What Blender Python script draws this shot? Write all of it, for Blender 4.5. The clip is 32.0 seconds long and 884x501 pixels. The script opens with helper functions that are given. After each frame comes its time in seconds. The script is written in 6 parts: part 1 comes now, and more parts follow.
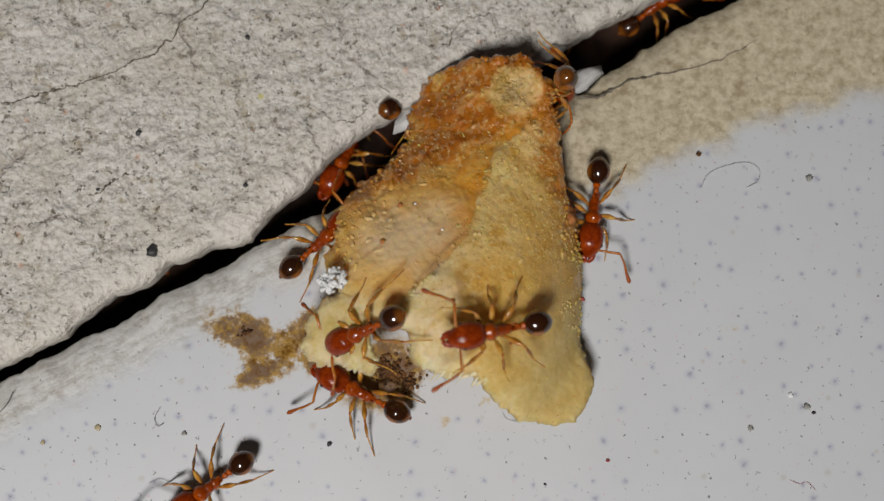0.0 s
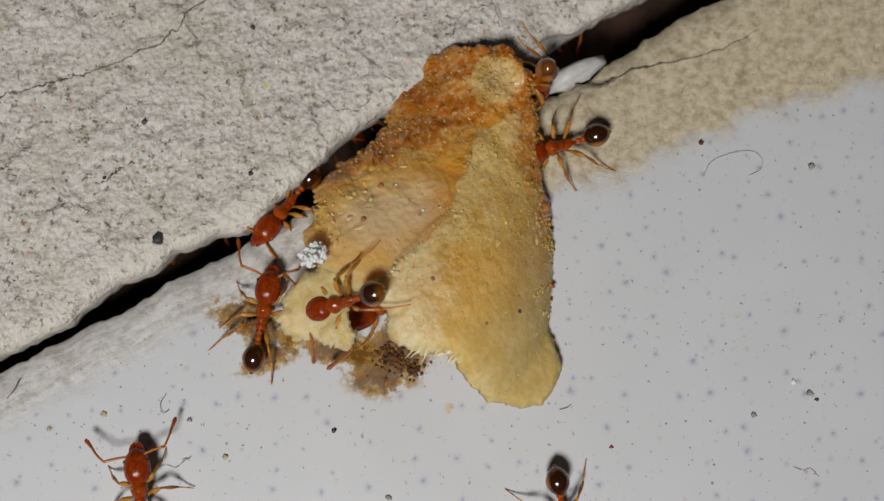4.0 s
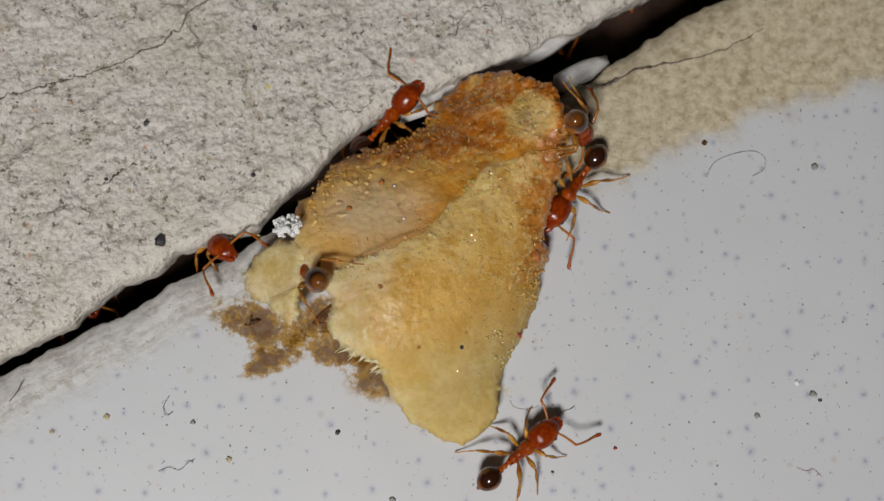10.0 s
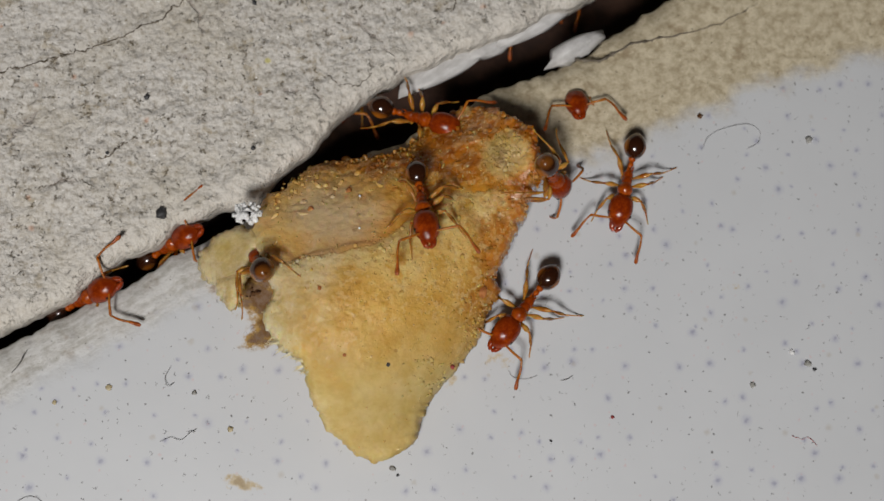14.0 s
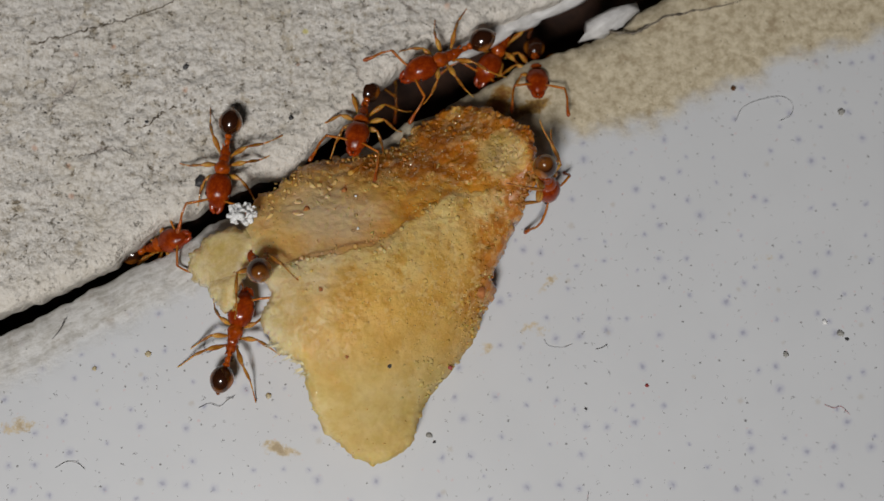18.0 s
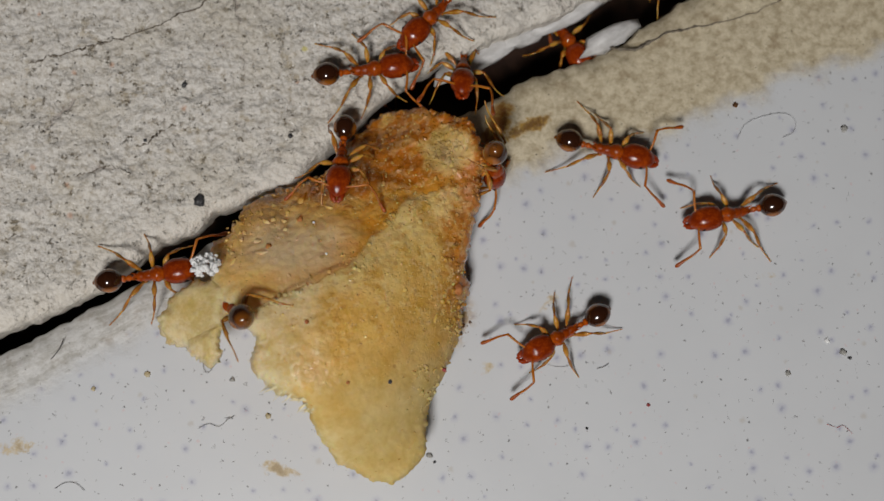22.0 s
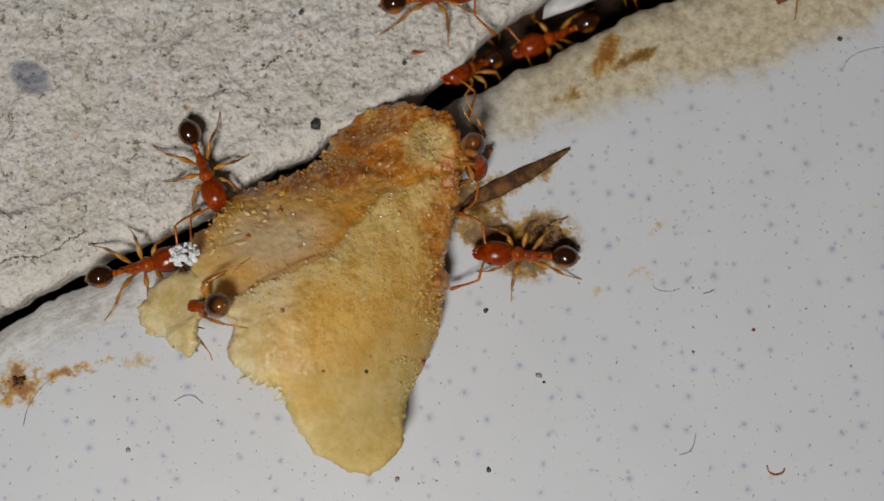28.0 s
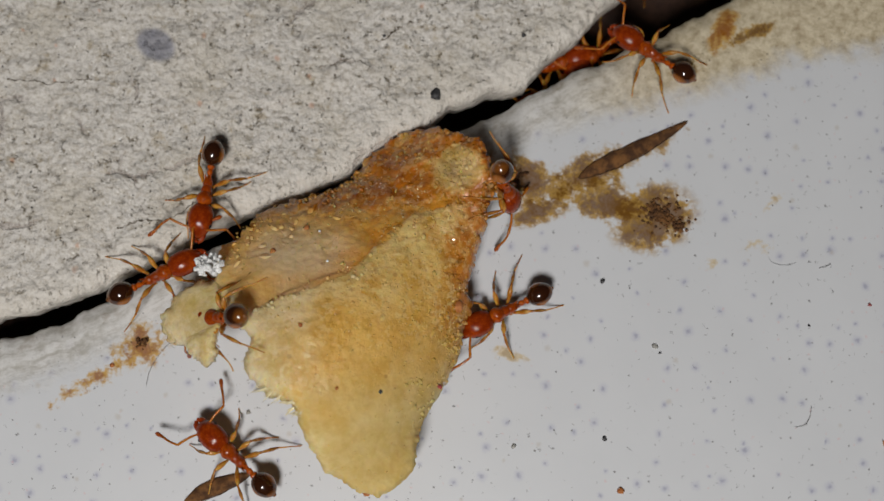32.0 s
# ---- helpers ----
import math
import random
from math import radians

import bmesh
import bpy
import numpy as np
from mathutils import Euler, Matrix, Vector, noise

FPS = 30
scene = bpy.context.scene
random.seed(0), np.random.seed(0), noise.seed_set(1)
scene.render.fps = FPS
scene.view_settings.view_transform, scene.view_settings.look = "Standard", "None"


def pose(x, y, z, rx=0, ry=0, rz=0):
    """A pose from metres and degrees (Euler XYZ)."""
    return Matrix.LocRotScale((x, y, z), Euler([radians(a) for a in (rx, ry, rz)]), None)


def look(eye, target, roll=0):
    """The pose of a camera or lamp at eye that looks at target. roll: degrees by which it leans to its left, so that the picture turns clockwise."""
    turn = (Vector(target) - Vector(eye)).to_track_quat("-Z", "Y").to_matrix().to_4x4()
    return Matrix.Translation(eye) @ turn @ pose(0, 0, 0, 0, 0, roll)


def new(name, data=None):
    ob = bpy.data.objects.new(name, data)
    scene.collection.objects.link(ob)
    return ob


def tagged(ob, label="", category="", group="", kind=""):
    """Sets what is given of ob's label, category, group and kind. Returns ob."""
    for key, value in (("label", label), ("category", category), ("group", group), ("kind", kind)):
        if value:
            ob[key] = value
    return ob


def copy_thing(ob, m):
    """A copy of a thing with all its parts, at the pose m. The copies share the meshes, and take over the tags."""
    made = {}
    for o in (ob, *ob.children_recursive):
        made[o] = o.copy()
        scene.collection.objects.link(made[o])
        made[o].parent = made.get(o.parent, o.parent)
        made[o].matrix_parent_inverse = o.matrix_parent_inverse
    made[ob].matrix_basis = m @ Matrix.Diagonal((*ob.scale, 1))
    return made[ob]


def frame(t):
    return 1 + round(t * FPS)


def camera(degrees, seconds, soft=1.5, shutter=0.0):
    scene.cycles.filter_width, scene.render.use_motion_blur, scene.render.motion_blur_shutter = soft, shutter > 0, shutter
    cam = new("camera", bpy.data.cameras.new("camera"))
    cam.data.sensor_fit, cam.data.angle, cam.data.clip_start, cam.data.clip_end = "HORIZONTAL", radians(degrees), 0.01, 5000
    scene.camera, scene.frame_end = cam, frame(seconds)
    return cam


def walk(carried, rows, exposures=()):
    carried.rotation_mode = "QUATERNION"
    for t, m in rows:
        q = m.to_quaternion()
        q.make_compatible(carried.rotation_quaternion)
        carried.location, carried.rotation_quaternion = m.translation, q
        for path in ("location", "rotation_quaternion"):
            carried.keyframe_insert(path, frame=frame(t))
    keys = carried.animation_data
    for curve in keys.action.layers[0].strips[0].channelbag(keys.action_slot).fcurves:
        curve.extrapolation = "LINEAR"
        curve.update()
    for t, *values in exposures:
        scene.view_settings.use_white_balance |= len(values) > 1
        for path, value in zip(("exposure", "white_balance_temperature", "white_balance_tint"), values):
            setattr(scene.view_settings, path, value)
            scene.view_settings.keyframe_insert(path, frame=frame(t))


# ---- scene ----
MM = 0.001
LENS = 40.0
cam = camera(LENS, 32.0)
# a close-up lens: sharp on the crumb, soft on the far tile
cam.data.dof.use_dof, cam.data.dof.focus_distance, cam.data.dof.aperture_fstop = True, 0.0343, 88.0
# t, eye in mm, turn in degrees
CAMERA_ROWS = [
    (0, -1.263, -5.248, 35.492, 8.405, -2.038, -0.000),
    (0.5, -1.236, -5.382, 35.480, 8.537, -1.923, -0.006),
    (1, -1.357, -5.372, 35.484, 8.501, -2.116, 0.018),
    (1.5, -1.136, -5.349, 35.498, 8.474, -1.786, 0.029),
    (2, -1.085, -5.351, 35.482, 8.482, -1.720, 0.040),
    (2.5, -1.085, -5.351, 35.482, 8.482, -1.720, 0.040),
    (4.5, -1.392, -6.067, 35.616, 9.004, -1.832, -0.040),
    (5, -1.592, -6.027, 35.657, 8.500, -2.013, -0.010),
    (5.5, -1.572, -6.046, 35.728, 8.310, -2.123, -0.141),
    (6, -1.733, -6.116, 35.665, 8.367, -2.352, -0.179),
    (6.5, -1.672, -6.166, 35.652, 8.429, -2.264, -0.144),
    (7, -1.785, -6.108, 35.648, 8.347, -2.434, -0.178),
    (7.5, -1.733, -5.502, 35.520, 8.212, -2.348, -0.154),
    (8, -1.628, -5.611, 35.537, 8.478, -2.193, -0.170),
    (8.5, -1.598, -5.676, 35.544, 8.585, -2.145, -0.172),
    (9, -1.565, -5.617, 35.558, 8.492, -2.098, -0.166),
    (9.5, -1.676, -5.584, 35.540, 8.425, -2.315, -0.199),
    (10, -1.517, -5.569, 35.559, 8.386, -2.081, -0.154),
    (10.5, -1.655, -5.632, 35.523, 8.475, -2.293, -0.176),
    (11, -1.677, -5.595, 35.530, 8.407, -2.323, -0.194),
    (11.5, -1.627, -5.631, 35.529, 8.479, -2.248, -0.178),
    (12, -1.549, -5.573, 35.554, 8.391, -2.127, -0.176),
    (12.5, -1.587, -5.444, 35.567, 8.166, -2.279, -0.180),
    (13, -1.824, -6.435, 35.751, 8.634, -2.230, -0.236),
    (13.5, -1.731, -6.420, 35.781, 8.397, -2.437, -0.357),
    (15.5, -1.707, -6.502, 35.804, 8.305, -2.284, -0.366),
    (16, -2.671, -7.070, 35.882, 8.240, -2.599, -0.262),
    (16.5, -2.848, -7.398, 35.893, 8.429, -2.513, -0.206),
    (17, -2.856, -7.498, 35.851, 8.575, -2.533, -0.213),
    (17.5, -2.908, -7.518, 35.854, 8.588, -2.605, -0.195),
    (18, -2.800, -7.311, 35.911, 8.264, -2.431, -0.180),
    (18.5, -2.802, -7.307, 35.910, 8.259, -2.435, -0.170),
    (19, -2.797, -7.347, 35.903, 8.322, -2.428, -0.179),
    (19.5, -2.808, -7.476, 35.874, 8.531, -2.458, -0.185),
    (20, -2.868, -7.525, 35.852, 8.602, -2.552, -0.182),
    (20.5, -2.608, -6.925, 35.976, 7.648, -2.139, -0.173),
    (21, -2.694, -7.066, 35.956, 7.874, -2.264, -0.180),
    (21.5, -2.533, -6.955, 35.974, 7.678, -2.042, -0.143),
    (22, -2.660, -6.532, 35.840, 7.946, -2.203, -0.217),
    (22.5, -2.657, -6.481, 35.841, 7.863, -2.173, -0.233),
    (23, -2.879, -6.721, 35.900, 7.892, -2.201, -0.189),
    (23.5, -2.874, -6.704, 35.889, 7.844, -2.195, -0.151),
    (24, -2.895, -6.903, 35.858, 8.178, -2.220, -0.198),
    (24.5, -3.231, -7.128, 35.913, 7.962, -2.194, -0.130),
    (25, -3.472, -7.324, 35.990, 7.797, -1.911, 0.061),
    (25.5, -3.595, -7.509, 35.925, 8.061, -2.106, 0.029),
    (27.5, -5.395, -8.787, 36.152, 8.003, -1.707, 0.582),
    (28, -5.481, -8.956, 36.176, 8.021, -1.527, 0.616),
    (28.5, -6.185, -9.228, 36.234, 7.627, -1.047, 0.943),
    (29, -7.006, -9.694, 36.283, 7.857, -0.859, 1.251),
    (29.5, -7.957, -9.909, 36.276, 8.083, -0.658, 1.610),
    (30, -8.184, -10.100, 36.312, 8.315, -0.418, 1.730),
    (30.5, -8.143, -9.987, 36.290, 8.107, -0.384, 1.686),
    (31, -8.231, -10.154, 36.286, 8.361, -0.518, 1.716),
    (31.5, -8.166, -10.226, 36.279, 8.496, -0.425, 1.686),
    (32, -8.196, -10.208, 36.289, 8.375, -0.403, 1.688),
]
walk(cam, [(t, pose(x * MM, y * MM, z * MM, a, b, c)) for t, x, y, z, a, b, c in CAMERA_ROWS],
     exposures=[(0.0, 0.03), (13.0, -0.02), (18.0, -0.11), (32.0, -0.11)])

# ---- world and light: a dim room and the torch beside the lens ----
world = bpy.data.worlds.new("dim_room")
scene.world = world
world.use_nodes = True
world.node_tree.nodes["Background"].inputs[0].default_value = (0.95, 0.97, 1.0, 1)
world.node_tree.nodes["Background"].inputs[1].default_value = 0.018

torch = bpy.data.lights.new("torch", "AREA")
torch.shape, torch.size, torch.energy = "DISK", 0.024, 0.122
torch.color = (1.0, 0.975, 0.945)
torch_ob = new("torch", torch)
torch_ob.matrix_world = look((-0.018, -0.055, 0.102), (-0.003, -0.002, 0.0))


# ---- node helpers ----
def shader(name):
    m = bpy.data.materials.new(name)
    m.use_nodes = True
    nt = m.node_tree
    b = nt.nodes["Principled BSDF"]
    tc = nt.nodes.new("ShaderNodeTexCoord")
    v = nt.nodes.new("ShaderNodeVectorMath")
    v.operation = "SCALE"
    nt.links.new(tc.outputs["Object"], v.inputs[0])
    v.inputs["Scale"].default_value = 1000.0
    return m, nt, b, v.outputs[0], tc


def put(nt, socket, value):
    if isinstance(value, bpy.types.NodeSocket):
        nt.links.new(value, socket)
    else:
        socket.default_value = value


def noise_of(nt, vec, scale, detail=4.0, rough=0.55, colour=False, twist=0.0):
    n = nt.nodes.new("ShaderNodeTexNoise")
    put(nt, n.inputs["Vector"], vec)
    put(nt, n.inputs["Scale"], scale)
    put(nt, n.inputs["Detail"], detail)
    put(nt, n.inputs["Roughness"], rough)
    put(nt, n.inputs["Distortion"], twist)
    return n.outputs["Color" if colour else "Fac"]


def cells_of(nt, vec, scale, jitter=1.0, solid=False):
    n = nt.nodes.new("ShaderNodeTexVoronoi")
    n.voronoi_dimensions = "3D" if solid else "2D"
    put(nt, n.inputs["Vector"], vec)
    put(nt, n.inputs["Scale"], scale)
    put(nt, n.inputs["Randomness"], jitter)
    return n.outputs["Distance"], n.outputs["Color"]


def calc(nt, op, a, b=0.0, c=0.0):
    n = nt.nodes.new("ShaderNodeMath")
    n.operation = op
    put(nt, n.inputs[0], a)
    put(nt, n.inputs[1], b)
    put(nt, n.inputs[2], c)
    return n.outputs[0]


def step_of(nt, value, low, high, a=0.0, b=1.0):
    n = nt.nodes.new("ShaderNodeMapRange")
    n.interpolation_type = "SMOOTHSTEP"
    put(nt, n.inputs["Value"], value)
    put(nt, n.inputs["From Min"], low)
    put(nt, n.inputs["From Max"], high)
    put(nt, n.inputs["To Min"], a)
    put(nt, n.inputs["To Max"], b)
    return n.outputs["Result"]


def blend(nt, fac, a, b):
    n = nt.nodes.new("ShaderNodeMix")
    n.data_type = "RGBA"
    put(nt, n.inputs[0], fac)
    put(nt, n.inputs[6], a if isinstance(a, bpy.types.NodeSocket) else (*a, 1))
    put(nt, n.inputs[7], b if isinstance(b, bpy.types.NodeSocket) else (*b, 1))
    return n.outputs[2]


def axes(nt, vec):
    n = nt.nodes.new("ShaderNodeSeparateXYZ")
    put(nt, n.inputs[0], vec)
    return n.outputs[0], n.outputs[1], n.outputs[2]


def flat_vec(nt, vec):
    x, y, z = axes(nt, vec)
    n = nt.nodes.new("ShaderNodeCombineXYZ")
    put(nt, n.inputs[0], x)
    put(nt, n.inputs[1], y)
    return n.outputs[0]


def relief(nt, b, height, strength, millimetres):
    n = nt.nodes.new("ShaderNodeBump")
    put(nt, n.inputs["Height"], height)
    n.inputs["Strength"].default_value = strength
    n.inputs["Distance"].default_value = millimetres * MM
    nt.links.new(n.outputs[0], b.inputs["Normal"])


def gloss(b, rough, ior=1.5, coat=0.0):
    b.inputs["Roughness"].default_value = rough
    b.inputs["IOR"].default_value = ior
    b.inputs["Coat Weight"].default_value = coat
    b.inputs["Coat Roughness"].default_value = 0.12


def spots(nt, vec, scale, size, chance, soft=0.5):
    """Specks of uneven outline, scattered: one a cell at most."""
    d, c = cells_of(nt, vec, scale)
    r, g, bb = axes(nt, c)
    radius = calc(nt, "MULTIPLY_ADD", g, size * 0.8, size * 0.6)
    near = step_of(nt, calc(nt, "DIVIDE", d, radius), 1.0 - soft, 1.0, 1.0, 0.0)
    return calc(nt, "MULTIPLY", near, calc(nt, "LESS_THAN", r, chance))


def wobble(nt, vec, scale, amount):
    n = nt.nodes.new("ShaderNodeVectorMath")
    n.operation = "MULTIPLY_ADD"
    put(nt, n.inputs[0], noise_of(nt, vec, scale, 4, 0.7, True))
    n.inputs[1].default_value = (amount, amount, 0)
    put(nt, n.inputs[2], vec)
    return n.outputs[0]


# ---- materials ----
def make_tile():
    m, nt, b, v, tc = shader("speckled_glaze")
    p = flat_vec(nt, v)
    x, y, z = axes(nt, v)
    lip = nt.nodes.new("ShaderNodeAttribute")
    lip.attribute_name = "lip"
    warp = noise_of(nt, v, 0.9, 6, 0.65)
    width = calc(nt, "MULTIPLY_ADD", calc(nt, "MAXIMUM", calc(nt, "ADD", x, 5.0), 0.0), 0.17, 1.45)
    edge = calc(nt, "SUBTRACT", calc(nt, "MULTIPLY_ADD", calc(nt, "SUBTRACT", warp, 0.5), 1.5, lip.outputs["Fac"]), width)
    band = step_of(nt, edge, -0.55, 0.35, 1.0, 0.0)
    base = blend(nt, noise_of(nt, p, 0.35, 4), (0.505, 0.515, 0.532), (0.562, 0.572, 0.59))
    p1, p2 = wobble(nt, p, 5.0, 0.22), wobble(nt, p, 9.0, 0.16)
    base = blend(nt, calc(nt, "MULTIPLY", spots(nt, p1, 1.15, 0.20, 0.72, 0.98), 0.34), base, (0.25, 0.255, 0.40))
    base = blend(nt, calc(nt, "MULTIPLY", spots(nt, p1, 1.15, 0.085, 0.72, 0.95), 0.42), base, (0.16, 0.16, 0.24))
    base = blend(nt, calc(nt, "MULTIPLY", spots(nt, p1, 2.3, 0.10, 0.16, 0.9), 0.35), base, (0.60, 0.30, 0.29))
    base = blend(nt, calc(nt, "MULTIPLY", spots(nt, p2, 1.7, 0.050, 0.40), 0.75), base, (0.05, 0.045, 0.04))
    base = blend(nt, calc(nt, "MULTIPLY", spots(nt, wobble(nt, p, 7.0, 0.30), 3.6, 0.085, 0.09), 0.55), base, (0.10, 0.09, 0.08))
    base = blend(nt, calc(nt, "MULTIPLY", spots(nt, p2, 0.8, 0.09, 0.25, 0.9), 0.5), base, (0.42, 0.38, 0.33))
    base = blend(nt, calc(nt, "MULTIPLY", spots(nt, wobble(nt, p, 6.0, 0.5), 3.1, 0.06, 0.30, 0.4), 0.8), base, (0.05, 0.045, 0.045))
    # cement and grime along the joint
    grain = noise_of(nt, v, 3.0, 8, 0.72)
    beige = blend(nt, step_of(nt, grain, 0.30, 0.66), (0.34, 0.275, 0.175), (0.61, 0.535, 0.39))
    streak = nt.nodes.new("ShaderNodeCombineXYZ")
    put(nt, streak.inputs[0], calc(nt, "MULTIPLY", x, 0.5))
    put(nt, streak.inputs[1], calc(nt, "MULTIPLY", lip.outputs["Fac"], 5.0))
    lines = noise_of(nt, streak.outputs[0], 1.0, 7, 0.7)
    grey = blend(nt, step_of(nt, calc(nt, "MULTIPLY_ADD", grain, 0.5, calc(nt, "MULTIPLY", lines, 0.6)), 0.42, 0.64), (0.36, 0.335, 0.285), (0.66, 0.645, 0.62))
    cement = blend(nt, step_of(nt, x, -5.5, -1.0), grey, beige)
    stain = step_of(nt, noise_of(nt, v, 1.3, 5, 0.65), 0.56, 0.70)
    cement = blend(nt, calc(nt, "MULTIPLY", stain, 0.55), cement, (0.23, 0.16, 0.085))
    cement = blend(nt, spots(nt, v, 5.0, 0.10, 0.12), cement, (0.07, 0.06, 0.045))
    col = blend(nt, calc(nt, "MULTIPLY", band, step_of(nt, x, -8.0, -1.0, 0.78, 1.0)), base, cement)
    brown, rust, tan = ((0.13, 0.055, 0.005), (0.37, 0.225, 0.055)), ((0.24, 0.078, 0.003), (0.48, 0.30, 0.085)), ((0.36, 0.27, 0.15), (0.52, 0.43, 0.29))
    for sx, sy, rx, ry, turn, tones, thick in (
            (-1.75, -3.65, 1.35, 1.05, 20, brown, 1.08), (-3.1, -3.2, 1.6, 0.8, -15, brown, 0.9), (-2.0, -1.6, 2.2, 0.5, 30, brown, 0.6), (-5.6, -2.55, 1.5, 0.75, -22, brown, 0.95),
            (-5.2, -3.55, 1.1, 0.45, 22, brown, 0.95), (-3.6, -2.3, 1.5, 0.7, 28, brown, 0.9), (-17.0, -8.0, 1.1, 0.8, 40, rust, 0.75),
            # stains with y above 0: streaks that also paint in shade beside the crumb
            (-18.4, -9.1, 2.2, 0.45, 33, rust, 0.6), (-15.6, -7.6, 1.9, 0.35, 15, rust, 0.55), (0.45, 2.35, 0.9, 0.38, 65, rust, 1.0), (1.35, 2.25, 1.1, 0.3, 25, brown, 0.75), (-0.6, 1.0, 0.9, 0.6, 20, brown, 0.5),
            (-13.5, -7.3, 1.1, 0.38, 12, tan, 0.5), (-6.0, -7.95, 0.85, 0.28, -18, tan, 0.7), (1.5, -4.4, 1.3, 0.8, 25, tan, 0.25),
            (0.1, -5.0, 1.0, 0.5, 20, tan, 0.35), (8.6, -2.3, 0.9, 0.5, 20, tan, 0.25), (2.0, -3.0, 1.0, 0.5, 30, tan, 0.3), (-6.3, -8.1, 0.9, 0.3, -20, tan, 0.3)):
        col = stained(nt, col, p, sx, sy, rx, ry, turn, tones[0], tones[1], thick)
    put(nt, b.inputs["Base Color"], col)
    cr, cg, cb = axes(nt, col)
    dirt = calc(nt, "DIVIDE", calc(nt, "SUBTRACT", cr, cb), calc(nt, "ADD", cr, 0.02))
    put(nt, b.inputs["Roughness"], step_of(nt, calc(nt, "MAXIMUM", band, dirt), 0.0, 0.7, 0.40, 0.85))
    put(nt, b.inputs["Specular IOR Level"], step_of(nt, dirt, 0.1, 0.7, 0.5, 0.1))
    b.inputs["IOR"].default_value = 1.48
    h = calc(nt, "ADD", calc(nt, "MULTIPLY", grain, band), calc(nt, "MULTIPLY", noise_of(nt, p, 2.0, 3), 0.04))
    relief(nt, b, h, 0.6, 0.12)
    return m


def make_stone():
    m, nt, b, v, tc = shader("weathered_stone")
    p = wobble(nt, v, 3.0, 0.25)
    big = noise_of(nt, v, 0.30, 4, 0.6)
    mid = noise_of(nt, p, 1.5, 8, 0.74)
    fine = noise_of(nt, v, 6.0, 7, 0.82)
    col = blend(nt, step_of(nt, fine, 0.37, 0.55), (0.36, 0.322, 0.268), (0.585, 0.558, 0.52))
    col = blend(nt, step_of(nt, mid, 0.545, 0.66, 0.0, 0.55), col, (0.30, 0.235, 0.135))
    col = blend(nt, step_of(nt, big, 0.46, 0.66, 0.0, 0.35), col, (0.44, 0.39, 0.30))
    pits = calc(nt, "MULTIPLY", step_of(nt, noise_of(nt, v, 4.6, 6, 0.74), 0.58, 0.62), step_of(nt, mid, 0.45, 0.57))
    col = blend(nt, calc(nt, "MULTIPLY", pits, 0.85), col, (0.15, 0.115, 0.065))
    # grey fissures that come and go along the edges of large warped cells
    n = nt.nodes.new("ShaderNodeTexVoronoi")
    n.voronoi_dimensions, n.feature = "2D", "DISTANCE_TO_EDGE"
    put(nt, n.inputs["Vector"], wobble(nt, wobble(nt, v, 1.2, 0.9), 6.0, 0.16))
    n.inputs["Scale"].default_value = 0.42
    seam = calc(nt, "MULTIPLY", step_of(nt, n.outputs["Distance"], 0.006, 0.040, 1.0, 0.0), step_of(nt, noise_of(nt, v, 0.55, 4, 0.6), 0.54, 0.64))
    col = blend(nt, calc(nt, "MULTIPLY", seam, 0.45), col, (0.24, 0.185, 0.16))
    col = blend(nt, calc(nt, "MULTIPLY", spots(nt, p, 4.4, 0.13, 0.10, 0.7), 0.75), col, (0.16, 0.12, 0.07))
    col = blend(nt, calc(nt, "MULTIPLY", spots(nt, p, 1.9, 0.055, 0.4, 0.35), 0.9), col, (0.025, 0.02, 0.018))
    col = blend(nt, calc(nt, "MULTIPLY", spots(nt, p, 0.9, 0.10, 0.14, 0.8), 0.6), col, (0.50, 0.27, 0.17))
    # white flecks painted into the colour as the stone's tiny glints
    col = blend(nt, spots(nt, p, 5.0, 0.11, 0.16, 0.4), col, (0.80, 0.78, 0.75))
    rim = nt.nodes.new("ShaderNodeAttribute")
    rim.attribute_name = "rim"
    col = blend(nt, step_of(nt, calc(nt, "MULTIPLY_ADD", calc(nt, "SUBTRACT", mid, 0.5), 1.6, rim.outputs["Fac"]), 0.1, 1.3, 0.6, 0.0), col, (0.62, 0.58, 0.52))
    col = stained(nt, col, flat_vec(nt, v), -17.06, 1.2, 0.62, 0.46, -30, (0.20, 0.20, 0.23), (0.30, 0.30, 0.34), 1.3, 0.5)
    col = stained(nt, col, flat_vec(nt, v), -5.4, 4.55, 0.16, 0.15, 0, (0.42, 0.38, 0.10), (0.52, 0.47, 0.22), 0.7, 0.6)
    put(nt, b.inputs["Base Color"], col)
    gloss(b, 0.7)
    rise = calc(nt, "SUBTRACT", calc(nt, "MULTIPLY", noise_of(nt, v, 8.0, 2.0, 0.5), 0.45), calc(nt, "ADD", pits, calc(nt, "MULTIPLY", seam, 0.6)))
    for size, detail, weight in ((1.3, 2.0, 2.4), (3.4, 3.0, 1.7)):
        rise = calc(nt, "MULTIPLY_ADD", noise_of(nt, v, size, detail, 0.5), weight, rise)
    relief(nt, b, rise, 0.7, 0.13)
    return m


